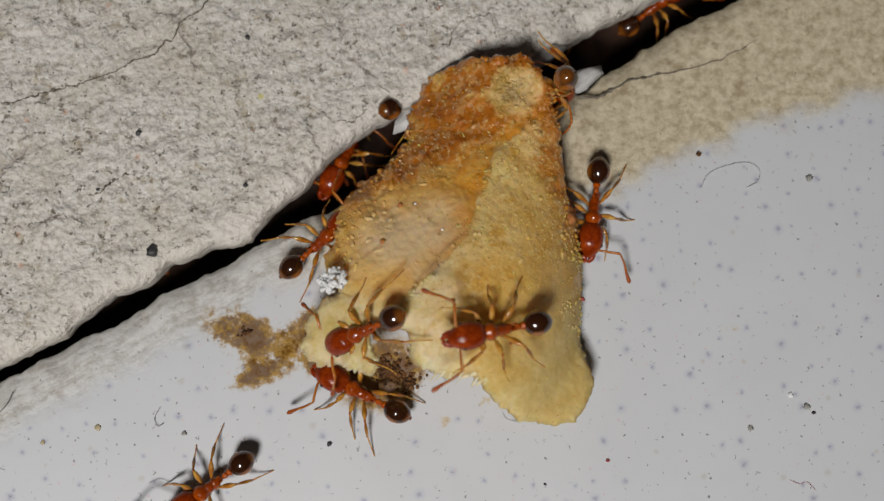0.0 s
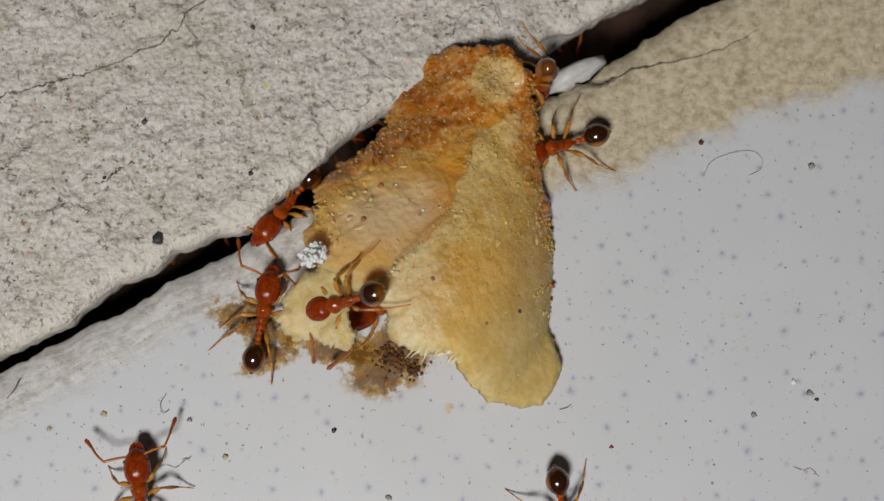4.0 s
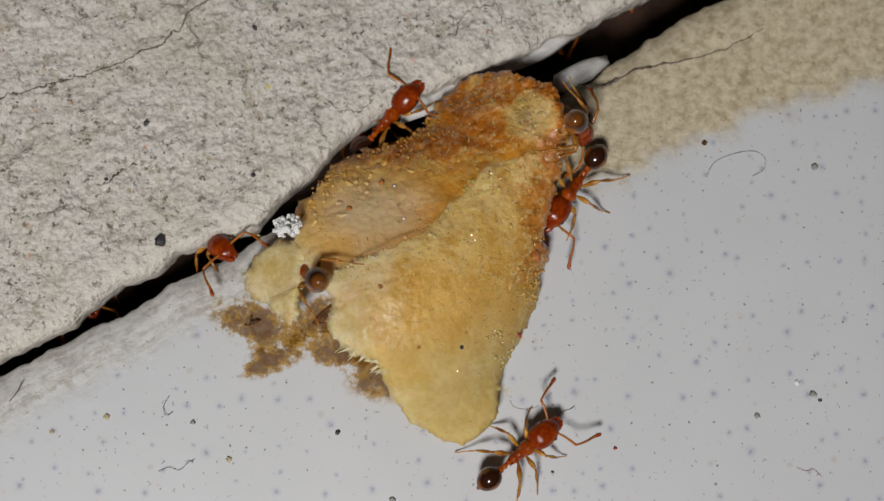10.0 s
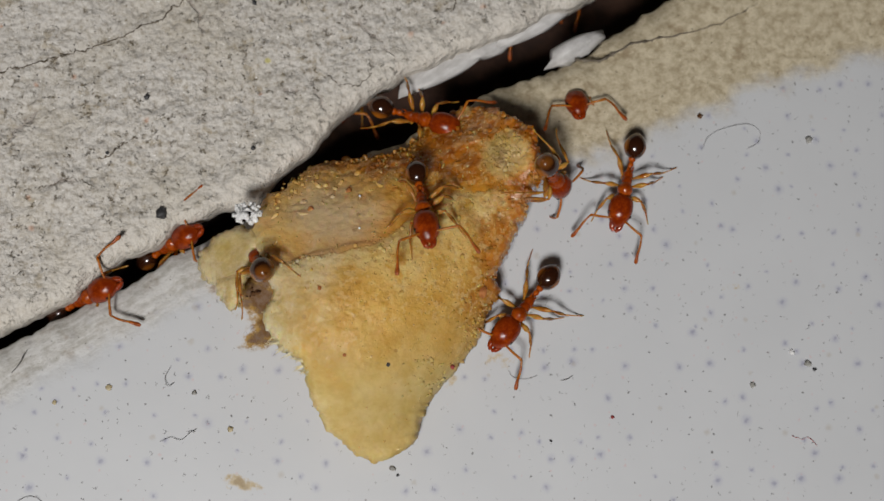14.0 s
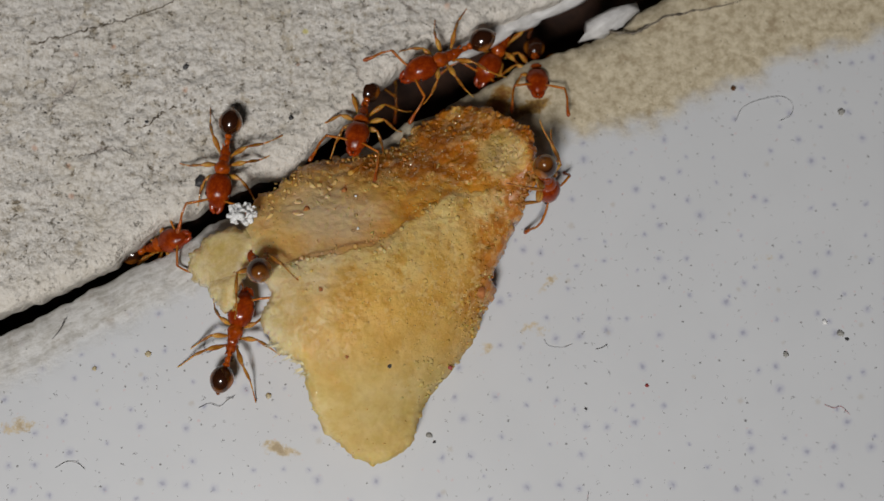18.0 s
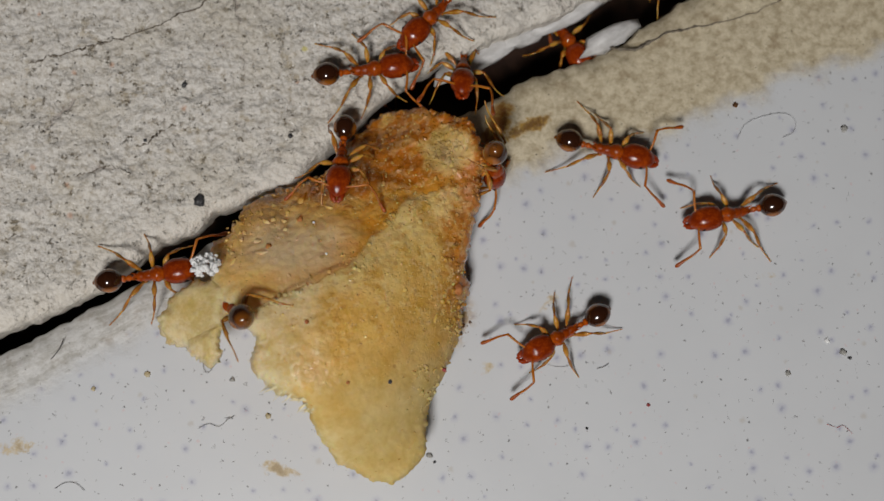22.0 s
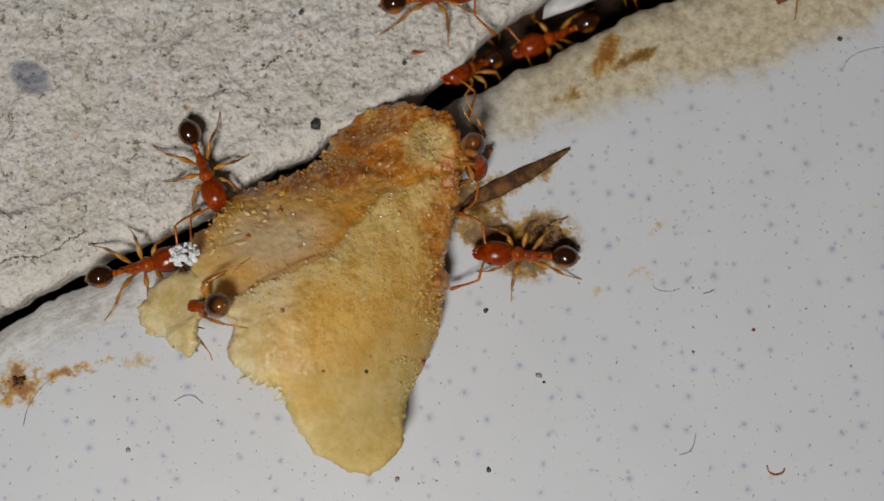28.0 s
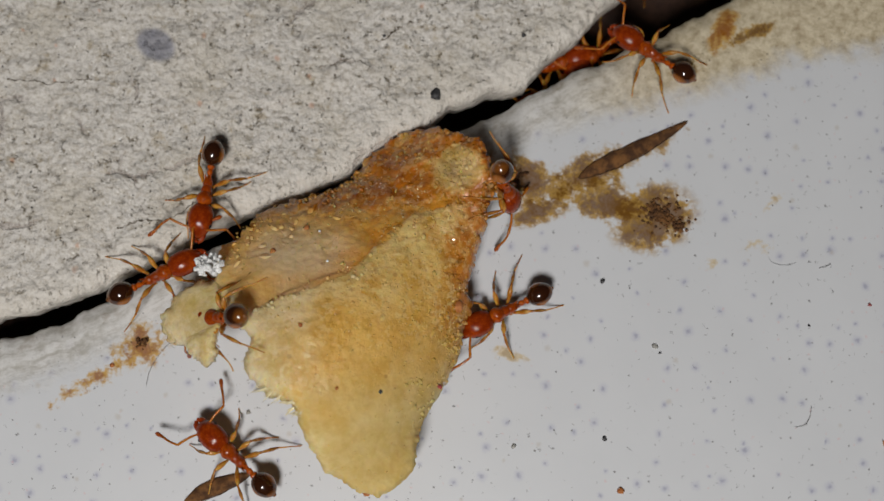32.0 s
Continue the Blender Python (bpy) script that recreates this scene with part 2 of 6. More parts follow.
def make_crumb():
    m, nt, b, v, tc = shader("fried_crumb")
    x, y, z = axes(nt, v)
    warp = noise_of(nt, v, 0.8, 5, 0.65)
    w = calc(nt, "SUBTRACT", warp, 0.5)
    fine = calc(nt, "SUBTRACT", noise_of(nt, v, 3.0, 5, 0.7), 0.5)
    cell, tint = cells_of(nt, v, 4.5, 1.0, True)
    tr, tg, tb = axes(nt, tint)
    # how far onto the pale plate, from its broken upper edge
    edge = calc(nt, "SUBTRACT", calc(nt, "MULTIPLY", calc(nt, "ADD", x, 3.3), 0.568), calc(nt, "MULTIPLY", calc(nt, "ADD", y, 2.3), 0.824))
    edge = calc(nt, "MINIMUM", edge, calc(nt, "SUBTRACT", -0.62, y))
    fade = calc(nt, "MULTIPLY", step_of(nt, y, -2.2, -3.8), step_of(nt, x, -2.4, -3.9))
    edge = calc(nt, "MULTIPLY_ADD", fade, 2.2, edge)
    edge = calc(nt, "ADD", edge, calc(nt, "MULTIPLY_ADD", fine, 0.5, calc(nt, "MULTIPLY", w, 0.9)))
    plate = step_of(nt, edge, -0.06, 0.12)
    crest = calc(nt, "MULTIPLY", plate, step_of(nt, calc(nt, "MULTIPLY_ADD", w, 2.0, edge), 0.5, 2.2, 1.0, 0.0))
    mottle = noise_of(nt, v, 1.4, 6, 0.65)
    butter = blend(nt, step_of(nt, mottle, 0.34, 0.66), (0.72, 0.405, 0.068), (0.86, 0.565, 0.155))
    butter = blend(nt, calc(nt, "MULTIPLY", crest, step_of(nt, calc(nt, "MULTIPLY_ADD", tr, 0.2, mottle), 0.42, 0.62, 0.1, 0.95)), butter, (0.93, 0.70, 0.28))
    butter = blend(nt, step_of(nt, calc(nt, "MULTIPLY_ADD", w, 3.0, y), -6.6, -3.8, 0.95, 0.0), butter, blend(nt, step_of(nt, mottle, 0.30, 0.70), (0.64, 0.470, 0.155), (0.75, 0.600, 0.270)))
    # the hollow beside it: amber under the edge, clouded pink-white in its middle
    hollow = blend(nt, step_of(nt, calc(nt, "MULTIPLY_ADD", w, 1.6, edge), -1.7, -0.1), (0.95, 0.55, 0.125), (0.82, 0.36, 0.032))
    hollow = blend(nt, step_of(nt, noise_of(nt, v, 1.9, 6, 0.7), 0.44, 0.66, 0.0, 0.6), hollow, (0.93, 0.61, 0.15))
    dx, dy = calc(nt, "ADD", x, 4.55), calc(nt, "ADD", y, 1.45)
    rr = calc(nt, "SQRT", calc(nt, "ADD", calc(nt, "POWER", calc(nt, "MULTIPLY", dx, 0.75), 2.0), calc(nt, "POWER", calc(nt, "MULTIPLY", dy, 1.25), 2.0)))
    hollow = blend(nt, step_of(nt, calc(nt, "MULTIPLY_ADD", w, 1.6, rr), 0.35, 1.7, 0.9, 0.0), hollow, (0.95, 0.74, 0.45))
    col = blend(nt, plate, hollow, butter)
    # browned crust: the narrow end, the upper rim and the outer flank
    bend = step_of(nt, x, -5.2, -0.8, -0.45, -0.80)
    top = step_of(nt, calc(nt, "ADD", calc(nt, "SUBTRACT", y, bend), calc(nt, "MULTIPLY_ADD", fine, 1.1, calc(nt, "MULTIPLY", w, 2.4))), -0.15, 0.95)
    top = calc(nt, "MULTIPLY", top, step_of(nt, x, -6.6, -3.2, 0.35, 1.0))
    flank = step_of(nt, calc(nt, "ADD", calc(nt, "MULTIPLY_ADD", y, -0.27, x), calc(nt, "MULTIPLY_ADD", fine, 1.6, calc(nt, "MULTIPLY", w, 2.4))), -0.3, 1.1, 0.0, 0.95)
    flank = calc(nt, "MULTIPLY", flank, step_of(nt, y, -5.2, -3.2))
    lump = calc(nt, "SQRT", calc(nt, "ADD", calc(nt, "POWER", calc(nt, "SUBTRACT", x, 0.5), 2.0), calc(nt, "POWER", calc(nt, "SUBTRACT", y, 0.38), 2.0)))
    pale = step_of(nt, calc(nt, "ADD", calc(nt, "MULTIPLY_ADD", fine, 0.6, calc(nt, "MULTIPLY", w, 0.8)), lump), 0.45, 0.85, 1.0, 0.0)
    brown = calc(nt, "MULTIPLY", calc(nt, "MAXIMUM", top, flank), calc(nt, "SUBTRACT", 1.0, calc(nt, "MULTIPLY", pale, 0.9)))
    shade = calc(nt, "MULTIPLY_ADD", tg, 0.05, calc(nt, "ADD", noise_of(nt, v, 1.3, 5, 0.6), 0.07))
    crust = blend(nt, step_of(nt, shade, 0.38, 0.62), (0.25, 0.050, 0.002), (0.52, 0.165, 0.009))
    crust = blend(nt, step_of(nt, shade, 0.64, 0.82), crust, (0.78, 0.40, 0.060))
    col = blend(nt, brown, col, crust)
    col = blend(nt, calc(nt, "MULTIPLY", pale, 0.8), col, blend(nt, step_of(nt, shade, 0.42, 0.70), (0.608, 0.363, 0.088), (0.842, 0.627, 0.284)))
    # sugar-like crystals and amber pits
    crystal = noise_of(nt, v, 4.2, 4, 0.62)
    dense = calc(nt, "ADD", step_of(nt, brown, 0.0, 0.7, 0.0, 0.05), step_of(nt, noise_of(nt, v, 1.3, 4, 0.6), 0.45, 0.65, 0.0, 0.06))
    grainy = calc(nt, "MAXIMUM", brown, calc(nt, "MULTIPLY", plate, step_of(nt, calc(nt, "MULTIPLY_ADD", w, 3.0, y), -5.2, -3.2)))
    bits = step_of(nt, calc(nt, "ADD", crystal, dense), 0.575, 0.625)
    col = blend(nt, calc(nt, "MULTIPLY", bits, calc(nt, "MULTIPLY", step_of(nt, grainy, 0.0, 0.8, 0.10, 0.5), step_of(nt, brown, 0.2, 0.9, 1.0, 0.45))), col, (0.92, 0.72, 0.34))
    pits = step_of(nt, calc(nt, "SUBTRACT", noise_of(nt, v, 4.5, 5, 0.7), dense), 0.41, 0.34, 0.0, step_of(nt, grainy, 0.0, 0.8, 0.04, 0.4))
    col = blend(nt, pits, col, (0.421, 0.165, 0.016))
    col = blend(nt, calc(nt, "MULTIPLY", spots(nt, v, 1.6, 0.10, 0.12), 0.5), col, (0.351, 0.143, 0.029))
    # the torn margin and the flap dry to a pale yellow
    col = blend(nt, step_of(nt, calc(nt, "ADD", calc(nt, "MULTIPLY_ADD", y, 0.35, x), calc(nt, "MULTIPLY", fine, 1.4)), -6.5, -7.6, 0.0, 0.85), col,
                blend(nt, step_of(nt, mottle, 0.36, 0.62), (0.667, 0.528, 0.186), (0.889, 0.770, 0.431)))
    torn = calc(nt, "MULTIPLY", step_of(nt, calc(nt, "ADD", calc(nt, "MULTIPLY_ADD", y, -0.62, x), calc(nt, "MULTIPLY_ADD", fine, 1.2, calc(nt, "MULTIPLY", w, 2.0))), -1.2, -2.9), step_of(nt, y, -1.6, -3.4))
    col = blend(nt, calc(nt, "MULTIPLY", torn, 0.7), col, blend(nt, step_of(nt, mottle, 0.36, 0.62), (0.70, 0.55, 0.25), (0.87, 0.77, 0.52)))
    put(nt, b.inputs["Base Color"], col)
    gloss(b, 0.3, 1.45)
    tongue = step_of(nt, y, -6.4, -4.4)
    rough = step_of(nt, crystal, 0.42, 0.60, 0.45, step_of(nt, tongue, 0.0, 1.0, 0.45, 0.2))
    put(nt, b.inputs["Roughness"], calc(nt, "MULTIPLY", rough, step_of(nt, brown, 0.1, 0.8, 1.0, 0.55)))
    put(nt, b.inputs["Specular IOR Level"], calc(nt, "MULTIPLY", step_of(nt, brown, 0.0, 0.6, 0.35, 0.5), step_of(nt, tongue, 0.0, 1.0, 0.3, 1.0)))
    b.inputs["Subsurface Weight"].default_value = 0.6
    b.inputs["Subsurface Radius"].default_value = (1.0, 0.72, 0.32)
    b.inputs["Subsurface Scale"].default_value = 0.3 * MM
    crisp = calc(nt, "ADD", noise_of(nt, v, 3.4, 4.0, 0.6), calc(nt, "MULTIPLY", calc(nt, "ADD", cell, calc(nt, "MULTIPLY", tb, 0.8)), 0.10))
    h = calc(nt, "ADD", calc(nt, "MULTIPLY", noise_of(nt, v, 5.0, 4.0, 0.6), 0.5), calc(nt, "MULTIPLY", crisp, step_of(nt, grainy, 0.1, 0.9, 0.1, 0.6)))
    h = calc(nt, "ADD", h, calc(nt, "MULTIPLY", noise_of(nt, v, 15.0, 2.0, 0.5), 0.18))
    relief(nt, b, calc(nt, "MULTIPLY", h, step_of(nt, y, -6.8, -4.8, 0.25, 1.0)), 0.9, 0.08)
    # a thin film of oil that breaks into small glints
    film_bump = nt.nodes.new("ShaderNodeBump")
    put(nt, film_bump.inputs["Height"], noise_of(nt, v, 4.6, 3.0, 0.6))
    film_bump.inputs["Strength"].default_value = 1.0
    film_bump.inputs["Distance"].default_value = 0.13 * MM
    nt.links.new(film_bump.outputs[0], b.inputs["Coat Normal"])
    put(nt, b.inputs["Coat Weight"], calc(nt, "MULTIPLY", step_of(nt, noise_of(nt, v, 1.2, 3, 0.6), 0.38, 0.54, 0.2, 1.0), step_of(nt, y, -7.0, -4.5, 0.15, 1.0)))
    b.inputs["Coat Roughness"].default_value = 0.04
    b.inputs["Coat IOR"].default_value = 1.45
    # light also passes through the thin flake
    glow = nt.nodes.new("ShaderNodeBsdfTranslucent")
    put(nt, glow.inputs["Color"], col)
    mix = nt.nodes.new("ShaderNodeMixShader")
    put(nt, mix.inputs[0], step_of(nt, brown, 0.0, 0.8, 0.33, 0.18))
    nt.links.new(b.outputs[0], mix.inputs[1])
    nt.links.new(glow.outputs[0], mix.inputs[2])
    nt.links.new(mix.outputs[0], nt.nodes["Material Output"].inputs["Surface"])
    return m


def make_shell(name, dark, light, rough, coat, scale=3.0, bumpy=0.05, soft=0.15, stretch=1.0, spec=0.5):
    m, nt, b, v, tc = shader(name)
    n = noise_of(nt, v, scale, 4, 0.6)
    n = calc(nt, "MULTIPLY_ADD", noise_of(nt, v, 14.0, 3, 0.7), 0.35, calc(nt, "MULTIPLY", n, 0.65))
    col = blend(nt, step_of(nt, n, 0.38, 0.62), dark, light)
    put(nt, b.inputs["Base Color"], col)
    gloss(b, rough, 1.45, coat)
    b.inputs["Specular IOR Level"].default_value = spec
    b.inputs["Subsurface Weight"].default_value = soft
    b.inputs["Subsurface Radius"].default_value = (1.0, 0.35, 0.08)
    b.inputs["Subsurface Scale"].default_value = 0.12 * MM
    grooves = nt.nodes.new("ShaderNodeVectorMath")
    grooves.operation = "MULTIPLY"
    put(nt, grooves.inputs[0], v)
    grooves.inputs[1].default_value = (1.0 / stretch, 1.0, 1.0)
    relief(nt, b, noise_of(nt, grooves.outputs[0], 18.0, 4, 0.65), 0.7, bumpy)
    return m


def make_gaster():
    """Dark red-brown; amber low on flanks and rear painted for light passing through."""
    m, nt, b, v, tc = shader("gaster_shell")
    x, y, z = axes(nt, v)
    n = calc(nt, "SUBTRACT", noise_of(nt, v, 2.4, 3, 0.5), 0.5)
    side = calc(nt, "MULTIPLY_ADD", n, 0.12, calc(nt, "ABSOLUTE", y))
    amber = calc(nt, "MAXIMUM", step_of(nt, side, 0.20, 0.34), step_of(nt, calc(nt, "MULTIPLY_ADD", n, 0.2, x), -1.36, -1.54, 0.0, 0.45))
    amber = calc(nt, "MAXIMUM", amber, step_of(nt, z, 0.62, 0.44, 0.0, 0.7))
    col = blend(nt, amber, (0.026, 0.007, 0.002), (0.30, 0.095, 0.010))
    put(nt, b.inputs["Base Color"], col)
    gloss(b, 0.16, 1.5, 0.5)
    b.inputs["Coat Roughness"].default_value = 0.05
    relief(nt, b, noise_of(nt, v, 12.0, 2), 0.15, 0.01)
    return m


def make_plain(name, dark, light, rough=0.7, scale=5.0):
    m, nt, b, v, tc = shader(name)
    n = noise_of(nt, v, scale, 5, 0.7)
    put(nt, b.inputs["Base Color"], blend(nt, step_of(nt, n, 0.35, 0.65), dark, light))
    gloss(b, rough)
    relief(nt, b, n, 0.6, 0.08)
    return m


def stained(nt, col, vec, x, y, rx, ry, turn, dark, light, thick, reach=1.0):
    """A dried smear of about that size: speckled, thinning out towards its rim."""
    m = nt.nodes.new("ShaderNodeMapping")
    m.vector_type = "TEXTURE"
    put(nt, m.inputs["Vector"], vec)
    m.inputs["Location"].default_value = (x, y, 0)
    m.inputs["Rotation"].default_value = (0, 0, radians(turn))
    m.inputs["Scale"].default_value = (rx, ry, 1)
    ln = nt.nodes.new("ShaderNodeVectorMath")
    ln.operation = "LENGTH"
    put(nt, ln.inputs[0], m.outputs[0])
    r = ln.outputs["Value"]
    n = noise_of(nt, vec, 1.9, 7, 0.72)
    grit = noise_of(nt, vec, 3.6, 7, 0.74)
    fade = calc(nt, "MULTIPLY_ADD", calc(nt, "SUBTRACT", n, 0.5), 2.4 * reach, calc(nt, "SUBTRACT", thick, calc(nt, "MULTIPLY", r, 0.8)))
    cover = calc(nt, "MULTIPLY", step_of(nt, fade, 0.08, 0.42), step_of(nt, r, 0.8, 1.25, 1.0, 0.0))
    deep = calc(nt, "MULTIPLY_ADD", calc(nt, "SUBTRACT", grit, 0.5), 2.2, fade)
    tone = blend(nt, step_of(nt, deep, 0.15, 0.75), light, dark)
    return blend(nt, calc(nt, "MULTIPLY", cover, step_of(nt, grit, 0.30, 0.66, 1.0, 0.85)), col, tone)


TILE, STONE, CRUMB, GASTER = make_tile(), make_stone(), make_crumb(), make_gaster()
HEAD = make_shell("head_shell", (0.15, 0.015, 0.001), (0.32, 0.048, 0.003), 0.16, 0.0, 1.6, 0.012, 0.0, 3.0, 0.4)
THORAX = make_shell("thorax_shell", (0.19, 0.024, 0.001), (0.38, 0.072, 0.003), 0.14, 0.0, 1.6, 0.010, 0.0, 2.0, 0.45)
LIMB = make_shell("limb_shell", (0.28, 0.100, 0.010), (0.50, 0.265, 0.050), 0.16, 0.0, 3.0, 0.01, 0.6)
KNEE = make_shell("knee_shell", (0.16, 0.040, 0.004), (0.30, 0.090, 0.010), 0.2, 0.0, 3.0, 0.01, 0.4)
SHIN = make_shell("shin_shell", (0.20, 0.070, 0.008), (0.40, 0.190, 0.034), 0.2, 0.0, 3.0, 0.01, 0.5)
FEELER = make_shell("feeler_shell", (0.23, 0.055, 0.005), (0.40, 0.135, 0.014), 0.22, 0.0, 2.6, 0.015, 0.4)
CLUB = make_shell("club_shell", (0.22, 0.042, 0.003), (0.38, 0.090, 0.008), 0.3, 0.0, 3.0, 0.02, 0.3)
JAW = make_shell("jaw_shell", (0.16, 0.014, 0.001), (0.30, 0.036, 0.002), 0.16, 0.0, 2.0, 0.01, 0.2)
GLINT = make_shell("glint_crumb", (0.78, 0.50, 0.15), (0.92, 0.68, 0.28), 0.08, 0.0, 2.0, 0.0, 0.7)
EYE = make_plain("eye_lens", (0.012, 0.009, 0.008), (0.02, 0.014, 0.01), 0.2)
JOINT_FLOOR = make_plain("dark_joint_floor", (0.022, 0.009, 0.005), (0.060, 0.026, 0.014), 0.9, 1.2)
BLACK_GRIT = make_plain("black_grit", (0.012, 0.012, 0.014), (0.06, 0.058, 0.06), 0.45)
GREY_GRIT = make_plain("grey_grit", (0.16, 0.155, 0.14), (0.5, 0.49, 0.46), 0.7)
OCHRE_GRIT = make_plain("ochre_grit", (0.36, 0.29, 0.16), (0.54, 0.47, 0.32), 0.8)
RUST_GRIT = make_plain("rust_grit", (0.30, 0.09, 0.02), (0.45, 0.17, 0.04), 0.7)
RED_GRIT = make_plain("red_grit", (0.20, 0.02, 0.02), (0.36, 0.06, 0.05), 0.6)
WHITE_FLUFF = make_plain("white_fluff", (0.66, 0.66, 0.66), (0.82, 0.82, 0.81), 0.8)
FRAY = make_plain("frayed_crumb", (0.62, 0.52, 0.27), (0.78, 0.71, 0.48), 0.3)
PALE_PIECE = make_plain("pale_piece", (0.42, 0.41, 0.40), (0.60, 0.59, 0.585), 0.5, 2.0)
BARK = make_plain("brown_bark", (0.045, 0.016, 0.003), (0.17, 0.072, 0.018), 0.9, 3.0)
HAIR_DARK = make_plain("dark_fibre", (0.05, 0.048, 0.05), (0.14, 0.13, 0.12), 0.6)
HAIR_GREY = make_plain("grey_fibre", (0.30, 0.30, 0.31), (0.44, 0.44, 0.45), 0.5)
HAIR_PALE = make_plain("pale_fibre", (0.38, 0.385, 0.395), (0.50, 0.505, 0.515), 0.4)
HAIR_RED = make_plain("red_fibre", (0.35, 0.06, 0.07), (0.5, 0.12, 0.12), 0.6)
FISSURE = make_plain("fissure_shade", (0.07, 0.055, 0.04), (0.20, 0.17, 0.13), 0.9, 3.0)


# ---- mesh helpers ----
def part(name, bm, material, parent=None, label=""):
    me = bpy.data.meshes.new(name)
    bm.to_mesh(me)
    bm.free()
    me.materials.append(material)
    me.polygons.foreach_set("use_smooth", [True] * len(me.polygons))
    ob = new(name, me)
    ob.parent = parent
    if label:
        ob["label"] = label
    return ob


def sheet(name, verts, faces, material, parent=None, smooth=True):
    me = bpy.data.meshes.new(name)
    me.from_pydata([tuple(p) for p in verts], [], [tuple(q) for q in faces])
    me.materials.append(material)
    me.polygons.foreach_set("use_smooth", [smooth] * len(me.polygons))
    ob = new(name, me)
    ob.parent = parent
    return ob


def nz(x, y, z=0.0):
    return noise.noise(Vector((x, y, z)))


def blob(bm, centre, radii, segments=18, rings=12, back=0.0, front=0.0, rough=0.0):
    """An ellipsoid in mm, narrowed towards -x by back and towards +x by front."""
    made = bmesh.ops.create_uvsphere(bm, u_segments=segments, v_segments=rings, radius=1.0)["verts"]
    for v in made:
        x, y, z = v.co.z, v.co.x, v.co.y
        k = 1.0 - (back * max(0.0, -x) + front * max(0.0, x))
        q = Vector((x, y * k, z * k))
        if rough:
            q *= 1.0 + rough * nz(*(q * 2.3 + Vector(centre) * 7))
        v.co = Vector((centre[0] + q.x * radii[0], centre[1] + q.y * radii[1], centre[2] + q.z * radii[2])) * MM


def tube(bm, points, radii, sides=8):
    """A round limb in mm through points, with a radius at each, closed at both ends."""
    pts = [Vector(p) for p in points]
    loops = []
    for i, p in enumerate(pts):
        d = (pts[min(i + 1, len(pts) - 1)] - pts[max(i - 1, 0)]).normalized()
        side = d.cross(Vector((0.13, 0.21, 1.0))).normalized()
        up = side.cross(d)
        loops.append([bm.verts.new((p + (side * math.cos(a) + up * math.sin(a)) * radii[i]) * MM)
                      for a in (2 * math.pi * k / sides for k in range(sides))])
    for a, b in zip(loops, loops[1:]):
        for k in range(sides):
            bm.faces.new((a[k], a[(k + 1) % sides], b[(k + 1) % sides], b[k]))
    bm.faces.new(loops[0][::-1])
    bm.faces.new(loops[-1])


def through_points(points, steps=5):
    """A smooth line through a few points."""
    p = [Vector(q) for q in points]
    p = [p[0] * 2 - p[1]] + p + [p[-1] * 2 - p[-2]]
    out = []
    for i in range(1, len(p) - 2):
        for k in range(steps):
            t = k / steps
            a, b, c, d = p[i - 1], p[i], p[i + 1], p[i + 2]
            out.append(0.5 * (2 * b + (c - a) * t + (2 * a - 5 * b + 4 * c - d) * t * t + (3 * b - a - 3 * c + d) * t ** 3))
    return out + [p[-2]]


# ---- the joint between stone and tile, in mm ----
STONE_EDGE = [(-40, -16), (-21.2, -7.3), (-19.6, -6.87), (-17.9, -6.1), (-16.3, -5.15), (-14.6, -4.2), (-12.7, -3.4), (-11.1, -2.65),
              (-10.6, -2.1), (-9.6, -1.4), (-8.8, -1.1), (-8.0, -0.45), (-6.7, 0.0), (-5.7, 0.32), (-5.1, 1.05), (-4.2, 1.85),
              (-3.4, 2.65), (-2.6, 3.4), (-1.2, 4.3), (0.5, 5.0), (1.9, 5.55), (4.0, 6.55), (7.0, 8.05), (15, 11.6), (40, 22)]
TILE_EDGE = [(-40, -17.2), (-21.2, -7.95), (-19.5, -7.4), (-17.9, -6.55), (-16.3, -5.45), (-14.2, -4.6), (-12.7, -3.8), (-10.8, -2.8),
             (-9.3, -2.1), (-8.4, -1.35), (-6.7, -0.65), (-5.2, 0.35), (-3.4, 1.25), (-1.9, 2.0), (-0.1, 2.95), (1.4, 3.8),
             (3.15, 4.45), (4.56, 5.1), (5.8, 6.0), (7.4, 7.1), (15, 10.7), (40, 21)]
ACROSS = Vector((0.44, -0.898))


def edge_points(line, seed):
    xs = list(np.arange(-26.0, 17.0, 0.14))
    xs = [-400, -200, -100, -60, -40, -32] + xs + [20, 26, 36, 60, 100, 200, 400]
    px, py = np.array([p[0] for p in line], float), np.array([p[1] for p in line], float)
    out = []
    for x in xs:
        if x < -40:
            y = py[0] + 0.47 * (x + 40)
        elif x > 40:
            y = py[-1] + 0.41 * (x - 40)
        else:
            y = float(np.interp(x, px, py))
        j = 0.16 * nz(x * 1.1, seed) + 0.09 * nz(x * 3.3, seed + 5) + 0.04 * nz(x * 9, seed + 9)
        out.append(Vector((x, y)) + ACROSS * j)
    return out


